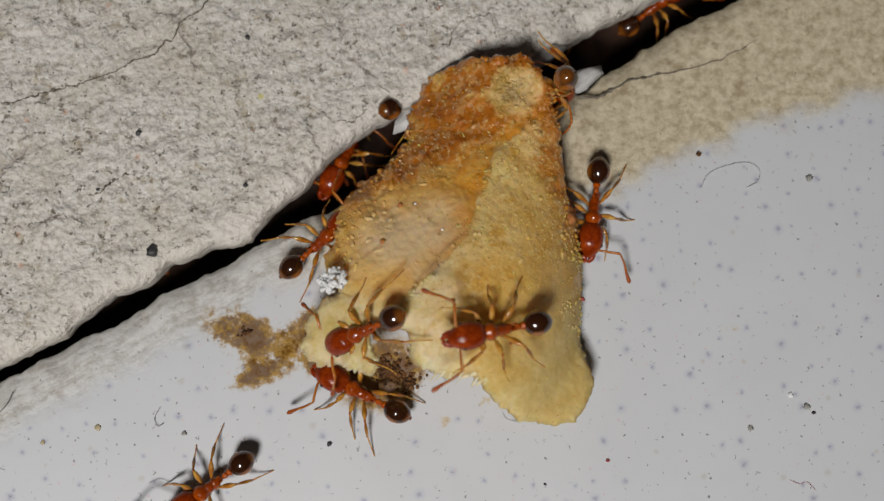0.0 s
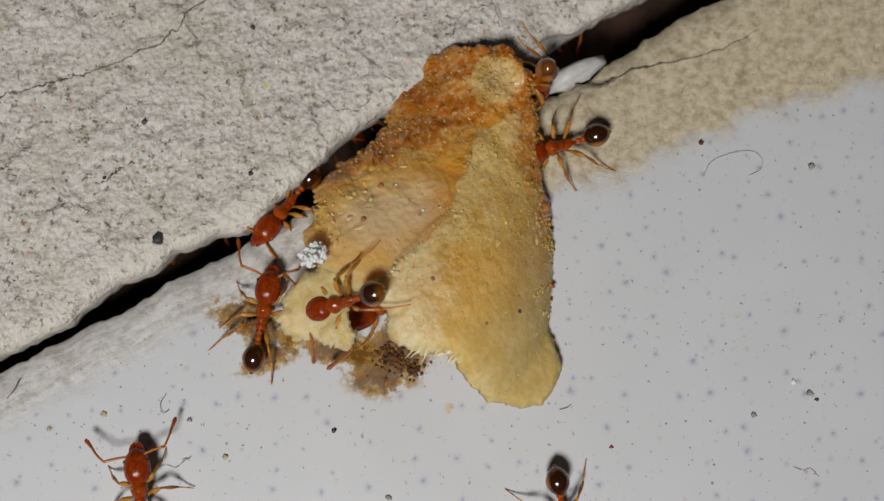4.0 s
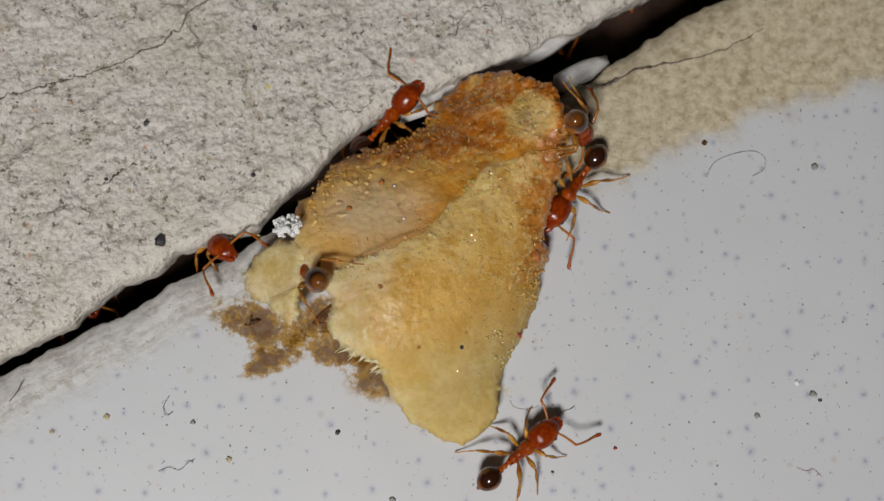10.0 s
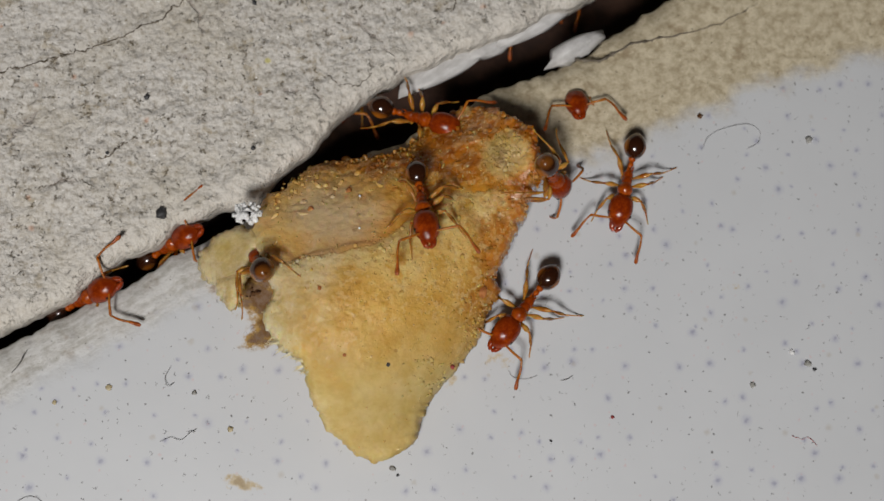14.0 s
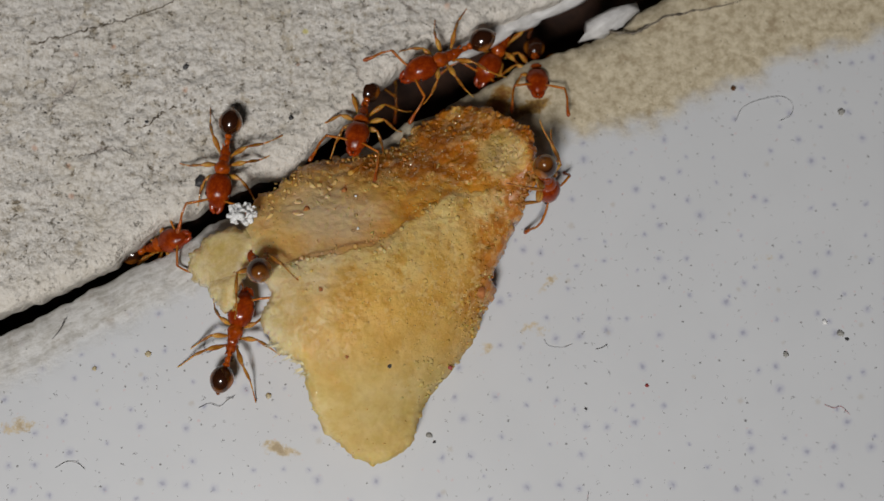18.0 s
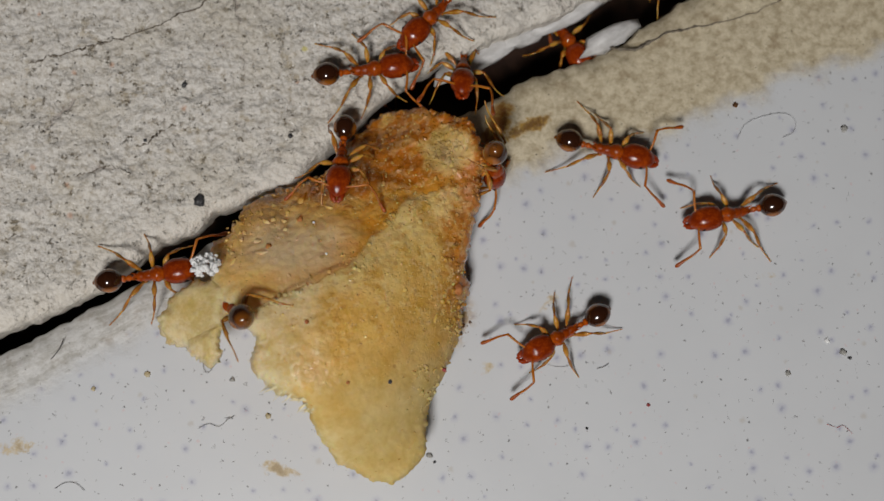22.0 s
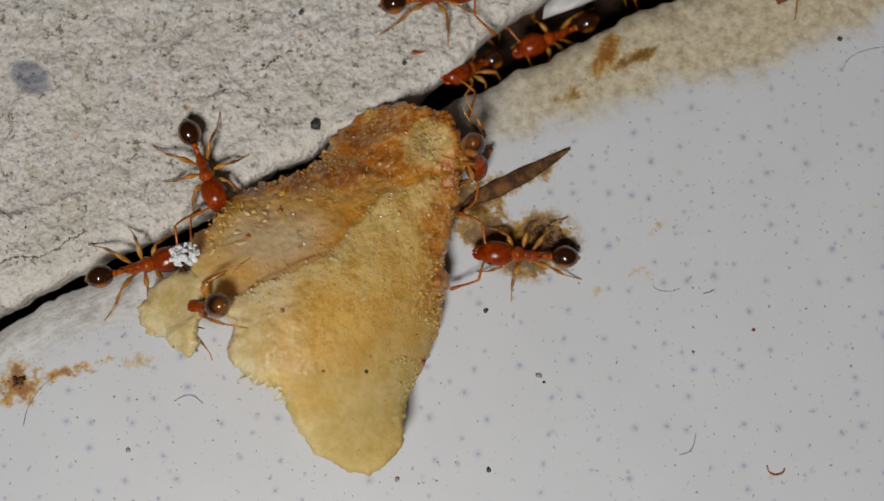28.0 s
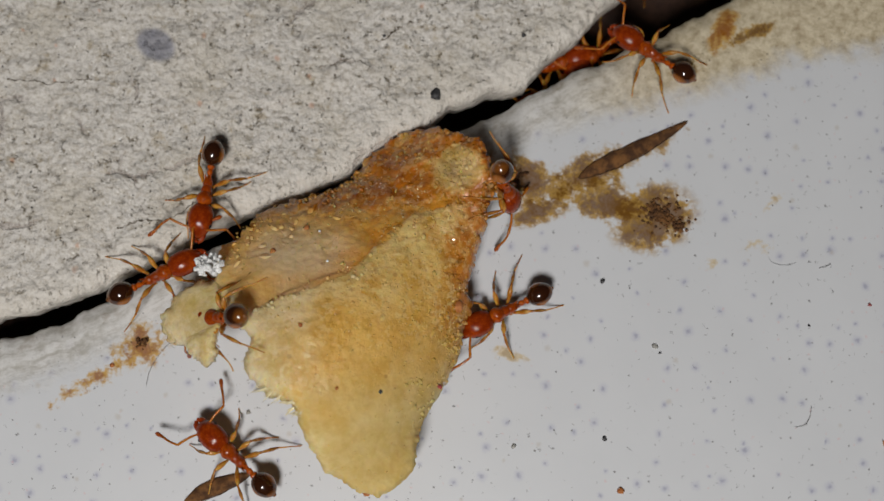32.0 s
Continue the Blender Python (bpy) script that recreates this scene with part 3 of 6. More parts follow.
def build_tile():
    edge = edge_points(TILE_EDGE, 3.0)
    ds = [-0.12, -0.1, -0.05, 0, 0.06, 0.14, 0.24, 0.36, 0.5, 0.65, 0.8, 1.0, 1.2, 1.4, 1.7, 2.0, 2.4, 2.8, 3.3, 4, 5, 7, 10, 14, 20, 40, 120, 400]
    verts, lip = [], []
    for p in edge:
        for k, d in enumerate(ds):
            q = p + ACROSS * d
            if k < 3:
                z = (-6.0, -2.0, -0.8)[k]
            else:
                z = -0.42 * math.exp(-d / 0.33)
                rough = math.exp(-(d / 1.3) ** 2)
                z += rough * (0.07 * nz(q.x * 1.6, q.y * 1.6) + 0.04 * nz(q.x * 5, q.y * 5, 2)) + 0.02 * nz(q.x * 0.3, q.y * 0.3) * min(1, d)
            verts.append((q.x * MM, q.y * MM, z * MM))
            lip.append(max(d, 0.0))
    n = len(ds)
    faces = [(i * n + k, i * n + k + 1, (i + 1) * n + k + 1, (i + 1) * n + k) for i in range(len(edge) - 1) for k in range(n - 1)]
    ob = sheet("floor_tile", verts, [f[::-1] for f in faces], TILE)
    ob.data.attributes.new("lip", "FLOAT", "POINT").data.foreach_set("value", lip)
    return tagged(ob, "glossy white floor tile with faint blue speckles and dirty cement rim", "tile", kind="structure")


def build_stone():
    edge = edge_points(STONE_EDGE, 8.0)
    ds = [25, 6, 0.7, 0.14, 0.05, 0.0, 0.0, 0.03, 0.07, 0.12, 0.2] + list(np.arange(0.32, 15.0, 0.13)) + [16, 18, 22, 30, 60, 150, 400]
    verts = []
    for p in edge:
        for k, d in enumerate(ds):
            q = p - ACROSS * d
            if k < 6:
                z = (-1.9, -1.8, -1.6, -1.3, -0.9, -0.4)[k]
                z += 0.08 * nz(q.x * 3, q.y * 3, k)
            else:
                z = 0.30 - 0.32 * math.exp(-d / 0.12)
                z += 0.10 * nz(q.x * 0.5, q.y * 0.5) + 0.08 * nz(q.x * 1.7, q.y * 1.7, 4) + 0.06 * nz(q.x * 3.6, q.y * 3.6, 7)
            verts.append((q.x * MM, q.y * MM, z * MM))
    n = len(ds)
    faces = [(i * n + k, i * n + k + 1, (i + 1) * n + k + 1, (i + 1) * n + k) for i in range(len(edge) - 1) for k in range(n - 1)]
    ob = sheet("stone_slab", verts, faces, STONE)
    ob.data.attributes.new("rim", "FLOAT", "POINT").data.foreach_set("value", [float(d) for p in edge for d in ds])
    return tagged(ob, "rough grey-beige weathered stone slab with dark pits and hairline cracks", "stone", kind="structure")


# unseen floor added below the joint, its colour darkened to stand for shade
def build_joint_floor():
    n, size = 60, 420.0
    verts = []
    for i in range(n + 1):
        for j in range(n + 1):
            x, y = (i / n * 2 - 1), (j / n * 2 - 1)
            x, y = size * x * abs(x), size * y * abs(y)
            verts.append((x * MM, y * MM, (-4.6 + 0.5 * nz(x * 0.4, y * 0.4)) * MM))
    faces = [(i * (n + 1) + j, (i + 1) * (n + 1) + j, (i + 1) * (n + 1) + j + 1, i * (n + 1) + j + 1) for i in range(n) for j in range(n)]
    return tagged(sheet("ground", verts, faces, JOINT_FLOOR), "unseen floor deep inside the open joint, coloured dark to stand for shade", "soil", kind="structure")


tile, stone, soil = build_tile(), build_stone(), build_joint_floor()

# ---- the crumb: a curved flake in its own space, in mm ----
CRUMB_RIM = [(-0.65, 2.34), (0.15, 2.0), (0.98, 1.32), (1.5, 0.48), (1.55, -0.15), (1.12, -0.95), (0.65, -1.95), (0.28, -2.8), (0.12, -3.8),
             (-0.2, -4.7), (-0.8, -5.5), (-1.7, -6.6), (-1.95, -7.4), (-2.3, -7.95), (-2.75, -8.25), (-3.2, -8.38), (-3.75, -8.1), (-4.5, -7.4), (-4.9, -6.5),
             (-5.1, -5.6), (-5.95, -5.05), (-6.2, -4.5), (-5.95, -3.75), (-6.3, -3.15), (-6.7, -2.4), (-6.75, -1.1), (-6.0, -0.1), (-4.9, 0.6),
             (-3.0, 0.85), (-1.9, 1.75)]
FLAP_RIM = [(-6.35, -2.0), (-6.55, -2.9), (-6.85, -3.4), (-7.0, -4.0), (-7.35, -4.2), (-7.6, -3.7), (-8.3, -3.15), (-8.45, -2.4), (-8.05, -1.9), (-7.2, -1.65)]


def plate_edge(x, y):
    """How far onto the pale plate from its broken upper edge, in mm."""
    s = np.minimum((x + 3.3) * 0.568 - (y + 2.3) * 0.824, -0.62 - y)
    k = np.clip((-2.2 - y) / 1.6, 0, 1) * np.clip((-2.4 - x) / 1.5, 0, 1)
    return s + 2.2 * k + 0.16 * np.sin(x * 2.1 + y) + 0.08 * np.sin(x * 5.3 - y * 3.1) + 0.05 * np.sin(y * 8.7 + x * 4)


def crumb_height(x, y):
    """The upper side: a broad plate over a shallow hollow, falling towards the tips."""
    u, v = (x + 3) / 4, (y + 2) / 4
    z = 2.823 - 0.265 * u - 2.008 * v - 0.841 * u * u + 1.898 * u * v - 1.869 * v * v + 2.122 * u * u * v + 0.232 * v ** 3 + 0.097 * u * v * v
    k = np.clip((-5.0 - y) / 2.5, 0, 1)
    low = 0.3 + 1.5 * k * k * (3 - 2 * k)
    z = 0.5 * (z + low + np.sqrt((z - low) ** 2 + 0.09)) - 0.02
    s = plate_edge(x, y)
    z += (0.035 * np.tanh(s / 0.08) + 0.03 * np.tanh(s / 0.7)) * np.exp(-(s / 2.4) ** 2)
    return np.clip(z, 0.3, 4.2)


def rim_distance(rim, x, y):
    """How far inside the rim, in mm (outside: minus)."""
    p = np.array(rim)
    q = np.roll(p, -1, 0)
    best, inside = np.full(x.shape, 1e9), np.zeros(x.shape, bool)
    for (ax, ay), (bx, by) in zip(p, q):
        dx, dy = bx - ax, by - ay
        t = np.clip(((x - ax) * dx + (y - ay) * dy) / (dx * dx + dy * dy), 0, 1)
        best = np.minimum(best, np.hypot(x - ax - t * dx, y - ay - t * dy))
        cross = (ay > y) != (by > y)
        with np.errstate(divide="ignore", invalid="ignore"):
            inside ^= cross & (x < ax + (y - ay) / (dy if dy else 1e-9) * dx)
    return np.where(inside, best, -best)


def flake(name, rim, step, thick, parent, label="", lift=0.0):
    p = np.array(rim)
    xs = np.arange(p[:, 0].min() - 0.3, p[:, 0].max() + 0.3, step)
    ys = np.arange(p[:, 1].min() - 0.3, p[:, 1].max() + 0.3, step)
    gx, gy = np.meshgrid(xs, ys, indexing="ij")
    d = rim_distance(rim, gx, gy)
    jag = np.array([[0.20 * nz(a * 1.3, b * 1.3, 1) + 0.12 * nz(a * 3.7, b * 3.7, 2) + 0.09 * nz(a * 9, b * 9, 3) + 0.05 * nz(a * 17, b * 17, 4) for b in ys] for a in xs])
    d = d + jag * np.where(gy < -5.5, 0.45, 1.0)
    keep = d > 0
    quad = keep[:-1, :-1] & keep[1:, :-1] & keep[1:, 1:] & keep[:-1, 1:]
    used = np.zeros(keep.shape, bool)
    for a, b in ((0, 0), (1, 0), (1, 1), (0, 1)):
        used[a:a + quad.shape[0], b:b + quad.shape[1]] |= quad
    full = np.zeros(keep.shape, int)
    for a, b in ((0, 0), (1, 0), (1, 1), (0, 1)):
        full[a:a + quad.shape[0], b:b + quad.shape[1]] += quad
    rimmed = used & (full < 4)
    g0, g1 = np.gradient(d, step)
    k = np.where(rimmed, d / np.maximum(g0 ** 2 + g1 ** 2, 0.3), 0)
    px, py = gx - np.clip(k * g0, -step, step), gy - np.clip(k * g1, -step, step)
    d = np.where(rimmed, 0.0, d)
    top = crumb_height(px, py) + lift
    index = -np.ones(keep.shape, int)
    where = np.argwhere(used)
    verts, n = [], len(where)
    for c, (i, j) in enumerate(where):
        index[i, j] = c
        x, y, e = px[i, j], py[i, j], d[i, j]
        burnt = min(1.0, max(0.0, (y + 2.2) / 2.5))
        side = max(0.0, 1.0 - e / 0.9) * (1.0 if x > -2.2 else 0.25)
        crusty = max(0.9 * burnt, 0.3 * side)
        r = (0.02 + 0.16 * burnt) * nz(x * 1.5, y * 1.5, 5) + (0.012 + 0.07 * crusty) * nz(x * 2.4, y * 2.4, 6) + (0.015 + 0.04 * crusty) * nz(x * 6, y * 6, 8)
        r += (0.010 + 0.025 * crusty) * nz(x * 13, y * 13, 3) + (0.012 + 0.05 * crusty) * abs(nz(x * 4.1, y * 4.1, 17))
        verts.append((x * MM, y * MM, (top[i, j] + r - 0.30 * math.exp(-e / 0.12)) * MM))
    for i, j in where:
        x, y, e = px[i, j], py[i, j], d[i, j]
        t = 0.22 + thick * (1 - math.exp(-e / 0.7)) + 0.08 * nz(x * 2, y * 2, 9) + 0.8 * thick * min(1.0, max(0.0, x + 3.2 - 0.15 * (y + 8)))
        verts.append((x * MM, y * MM, (top[i, j] - 0.30 * math.exp(-e / 0.12) - t) * MM))
    faces = []
    for i, j in np.argwhere(quad):
        a, b, c, e = index[i, j], index[i + 1, j], index[i + 1, j + 1], index[i, j + 1]
        faces += [(a, b, c, e), (e + n, c + n, b + n, a + n)]
    q = np.pad(quad, 1)
    for i, j in np.argwhere(quad):
        for (di, dj), (p0, p1) in (((-1, 0), ((0, 1), (0, 0))), ((1, 0), ((1, 0), (1, 1))), ((0, -1), ((0, 0), (1, 0))), ((0, 1), ((1, 1), (0, 1)))):
            if not q[i + 1 + di, j + 1 + dj]:
                a, b = index[i + p0[0], j + p0[1]], index[i + p1[0], j + p1[1]]
                faces.append((b, a, a + n, b + n))
    ob = sheet(name, verts, faces, CRUMB, parent)
    if label:
        ob["label"] = label
    return ob


def grain_mesh(bm, centre, size, seed, flat=0.7, detail=2):
    made = bmesh.ops.create_icosphere(bm, subdivisions=detail, radius=1.0)["verts"]
    for v in made:
        k = 1 + 0.55 * nz(v.co.x * 1.4 + seed, v.co.y * 1.4, v.co.z * 1.4 + seed) + 0.25 * nz(v.co.x * 4 + seed, v.co.y * 4, v.co.z * 4)
        v.co = Vector((centre[0] + v.co.x * size * k, centre[1] + v.co.y * size * k, centre[2] + v.co.z * size * k * flat)) * MM


def build_crumb():
    root = tagged(new("food_crumb"), "golden brown fried food crumb with pale torn end, dragged by ants", "food")
    flake("flake", CRUMB_RIM, 0.042, 0.95, root)
    flake("torn_flap", FLAP_RIM, 0.05, 0.5, root, "pale yellow torn flap of the crumb")
    bm = bmesh.new()
    rnd = random.Random(4)
    for k in range(120):
        a, r = rnd.uniform(0, 6.3), 0.40 * math.sqrt(rnd.random())
        c = Vector((-6.85 + r * math.cos(a), -1.38 + r * 0.75 * math.sin(a), 2.42 + rnd.uniform(0, 0.25) * (1.2 - r / 0.4)))
        turn = Euler((rnd.gauss(0, 0.5), rnd.gauss(0, 0.5), rnd.uniform(0, 6.3))).to_matrix()
        size = rnd.uniform(0.04, 0.10)
        ring = [turn @ Vector((size * rnd.uniform(0.5, 1.2) * math.cos(q), size * rnd.uniform(0.5, 1.2) * math.sin(q), 0)) for q in (0.2, 1.4, 2.7, 3.9, 5.1)]
        over, under = ([bm.verts.new((c + q + turn @ Vector((0, 0, h))) * MM) for q in ring] for h in (0.012, -0.012))
        bm.faces.new(over)
        bm.faces.new(under[::-1])
        for q in range(5):
            bm.faces.new((under[q], under[(q + 1) % 5], over[(q + 1) % 5], over[q]))
    part("white_fluff", bm, WHITE_FLUFF, root, "loose white crystalline fluff")
    for name, x, y, s, mat, seed in (("speck", -2.7, -5.63, 0.055, BLACK_GRIT, 1), ("speck", -3.84, -5.4, 0.045, RUST_GRIT, 2), ("speck", -1.0, -5.6, 0.07, RED_GRIT, 3),
                                     ("speck", -0.15, -3.5, 0.15, RUST_GRIT, 4), ("speck", -5.08, -1.23, 0.09, RUST_GRIT, 5), ("speck", -4.04, -0.6, 0.08, RUST_GRIT, 6),
                                     ("speck", -4.55, -3.6, 0.06, RUST_GRIT, 7), ("speck", -3.6, -1.83, 0.035, WHITE_FLUFF, 8), ("speck", -3.7, -0.79, 0.035, WHITE_FLUFF, 9)):
        bm = bmesh.new()
        grain_mesh(bm, (x, y, float(crumb_height(np.array(x), np.array(y))) + 0.04), s, seed, 0.6)
        part(name, bm, mat, root)
    # crust grains on the browned end and down the outer flank
    bm = bmesh.new()
    made = 0
    while made < 110:
        x, y = rnd.uniform(-6.4, 1.4), rnd.uniform(-6.0, 2.3)
        inside = float(rim_distance(CRUMB_RIM, np.array([x]), np.array([y]))[0])
        burnt = min(1.0, max(0.0, (y + 1.6) / 2.2))
        side = max(0.0, 1 - inside / 0.6) if x > -2.2 else 0.35 * max(0.0, 1 - inside / 0.5)
        clump = 0.5 + 0.5 * nz(x * 1.2, y * 1.2, 12)
        if inside < 0.05 or rnd.random() > (max(burnt, side) + 0.03) * clump * 1.5:
            continue
        made += 1
        s = 0.03 + 0.09 * rnd.random() ** 2.0
        z = float(crumb_height(np.array(x), np.array(y))) - 0.30 * math.exp(-inside / 0.12) + 0.16 * burnt * nz(x * 1.5, y * 1.5, 5)
        first = len(bm.verts)
        grain_mesh(bm, (0, 0, 0), s, made * 3.1, rnd.uniform(0.5, 1.0), 1)
        bm.verts.ensure_lookup_table()
        turn = Euler((rnd.uniform(-0.5, 0.5), rnd.uniform(-0.5, 0.5), rnd.uniform(0, 6.3))).to_matrix() @ Matrix.Diagonal((rnd.uniform(0.9, 2.0), rnd.uniform(0.5, 1.0), 1))
        for k in range(first, len(bm.verts)):
            bm.verts[k].co = turn @ bm.verts[k].co + Vector((x, y, z - 0.01)) * MM
    grit_ob = tagged(part("crust_grit", bm, CRUMB, root, "rough browned crust grit"), kind="stuff")
    grit_ob.data.polygons.foreach_set("use_smooth", [False] * len(grit_ob.data.polygons))
    # pale lump of batter near the browned end
    bm = bmesh.new()
    for k in range(115):
        a, r = rnd.uniform(0, 6.3), abs(rnd.gauss(0, 0.36))
        x, y = (0.35 + r * math.cos(a), 0.5 + r * math.sin(a)) if k < 90 else (rnd.uniform(-4.6, -1.2), 0)
        if k >= 90:
            y = float(np.interp(x, (-4.9, -3.0, -1.9, -0.65), (0.45, 0.75, 1.5, 2.1))) - abs(rnd.gauss(0.05, 0.25))
        if rim_distance(CRUMB_RIM, np.array([x]), np.array([y]))[0] < 0.06:
            continue
        grain_mesh(bm, (x, y, float(crumb_height(np.array(x), np.array(y))) + 0.20 * nz(x * 1.5, y * 1.5, 5) + 0.02), rnd.uniform(0.03, 0.11 if k < 90 else 0.06), 300 + k * 2.3, rnd.uniform(0.4, 0.7), 1)
    lump = tagged(part("pale_batter", bm, CRUMB, root, "cream grains of batter"), kind="stuff")
    lump.data.polygons.foreach_set("use_smooth", [False] * len(lump.data.polygons))
    bm = bmesh.new()
    made = 0
    while made < 620:
        x, y = rnd.uniform(-6.5, 1.4), rnd.uniform(-6.6, 1.8)
        at_x, at_y = np.array([x]), np.array([y])
        inside, ridge = float(rim_distance(CRUMB_RIM, at_x, at_y)[0]), float(plate_edge(at_x, at_y)[0])
        share = math.exp(-inside / 0.45) if x > -2.4 else 0.9 * math.exp(-inside / 0.35) if y > -1.2 else 0.0
        if y > -3.2:
            share = max(share, 0.55 * math.exp(-((ridge - 0.12) / 0.28) ** 2))
        if inside < 0.03 or rnd.random() > share * (0.55 + 1.1 * nz(x * 1.7, y * 1.7, 31)):
            continue
        made += 1
        burnt = min(1.0, max(0.0, (y + 2.2) / 2.5))
        z = float(crumb_height(np.array(x), np.array(y))) - 0.30 * math.exp(-inside / 0.12) + (0.02 + 0.16 * burnt) * nz(x * 1.5, y * 1.5, 5)
        grain_mesh(bm, (x, y, z + 0.01), 0.022 + 0.065 * rnd.random() ** 2.5, 700 + made * 1.3, rnd.uniform(0.5, 1.0), 1)
    tagged(part("amber_grit", bm, CRUMB, root, "amber grains of crust along ridge and flank"), kind="stuff")
    # small facets added for glints, tilted halfway between the torch and the lens
    bm = bmesh.new()
    made = 0
    while made < 900:
        x, y = rnd.uniform(-6.6, 1.3), rnd.uniform(-8.0, 2.2)
        inside = float(rim_distance(CRUMB_RIM, np.array([x]), np.array([y]))[0])
        clump = 0.5 + 0.9 * nz(x * 0.9, y * 0.9, 21)
        if inside < 0.06 or rnd.random() > clump * (0.25 if y < -5.5 or x < -3.4 else 1.0):
            continue
        made += 1
        c = Vector((x, y, float(crumb_height(np.array(x), np.array(y))) + (0.02 + 0.16 * min(1.0, max(0.0, (y + 2.2) / 2.5))) * nz(x * 1.5, y * 1.5, 5) - 0.30 * math.exp(-inside / 0.12) + 0.03))
        s = rnd.uniform(0.010, 0.020) if rnd.random() < 0.95 else rnd.uniform(0.02, 0.032)
        turn = Euler((rnd.gauss(0.36, 0.20), rnd.gauss(-0.12, 0.20), 0)).to_matrix() @ Euler((0, 0, rnd.uniform(0, 6.3))).to_matrix()
        ring = [Vector((s * rnd.uniform(0.6, 1.2) * math.cos(a), s * rnd.uniform(0.6, 1.2) * math.sin(a), 0.35 * s)) for a in (0, 1.2, 2.5, 3.7, 5.0)]
        top = [bm.verts.new((c + turn @ q) * MM) for q in ring]
        low = [bm.verts.new((c + turn @ Vector((q.x * 1.5, q.y * 1.5, -s - 0.07))) * MM) for q in ring]
        bm.faces.new(top)
        for k in range(5):
            bm.faces.new((top[k], low[k], low[(k + 1) % 5], top[(k + 1) % 5]))
    flecks = tagged(part("glint_facets", bm, GLINT, root, "tiny facets added and tilted to glint in the torch light"), kind="stuff")
    flecks.data.polygons.foreach_set("use_smooth", [False] * len(flecks.data.polygons))
    # frayed pale fringe along the torn side
    bm = bmesh.new()
    for k in range(46):
        t = rnd.random()
        x, y = -5.1 - 1.05 * t + rnd.uniform(-0.1, 0.25), -5.9 + 1.7 * t
        z = float(crumb_height(np.array(x), np.array(y))) - rnd.uniform(0.05, 0.35)
        a = math.radians(rnd.uniform(165, 225))
        r = rnd.uniform(0.04, 0.20) + 0.40 * rnd.random() * math.exp(-((t - 0.6) / 0.25) ** 2)
        way, side = Vector((math.cos(a), math.sin(a), -0.15)), Vector((-math.sin(a), math.cos(a), 0))
        start, wide = Vector((x + 0.28, y, z)), rnd.uniform(0.03, 0.09)
        ring = [start + side * wide, start + way * r * 0.55 + side * wide * rnd.uniform(0.5, 0.9), start + way * (r + 0.2) + side * wide * rnd.uniform(-0.2, 0.3),
                start + way * r * 0.7 - side * wide * rnd.uniform(0.3, 0.8), start - side * wide]
        over = [bm.verts.new((p + Vector((0, 0, 0.02))) * MM) for p in ring]
        under = [bm.verts.new((p - Vector((0, 0, 0.03))) * MM) for p in ring]
        bm.faces.new(over[::-1])
        bm.faces.new(under)
        for q in range(5):
            bm.faces.new((over[q], over[(q + 1) % 5], under[(q + 1) % 5], under[q]))
    part("frayed_fringe", bm, FRAY, root, "whitish frayed fringe of the torn edge")
    return root


crumb = build_crumb()


# ---- ants: +x is forward, the feet stand on z = 0, in mm ----
HIPS = {"front": (0.40, 0.13, 0.56), "middle": (0.12, 0.13, 0.52), "hind": (-0.14, 0.12, 0.52)}
FEET = {"front": ((0.24, 0.38, 0.22), (0.52, 0.56, -0.20), (0.86, 0.66, -0.55)),
        "middle": ((0.02, 0.54, 0.28), (-0.10, 0.86, -0.18), (-0.28, 1.20, -0.51)),
        "hind": ((-0.44, 0.42, 0.34), (-0.78, 0.70, -0.05), (-1.34, 1.00, -0.51))}


def head_mesh(bm):
    """One smooth capsule: broad and slightly notched behind, tapering to the mouth."""
    made = bmesh.ops.create_uvsphere(bm, u_segments=32, v_segments=24, radius=1.0)["verts"]
    for v in made:
        x, y, z = v.co.z, v.co.x, v.co.y
        k = (1 - max(0.0, x + 0.15) ** 2 * 0.24) * (1 + 0.05 * max(0.0, -x))
        sx = math.copysign(abs(x) ** 0.86, x)
        sy = math.copysign(abs(y) ** 0.90, y)
        notch = 0.06 * max(0.0, -x) ** 3 * math.exp(-(y / 0.35) ** 2)
        v.co = Vector((0.93 + (sx + notch) * 0.535, sy * k * 0.375, 0.80 + z * k * 0.33 - 0.05 * max(0.0, x) ** 2)) * MM


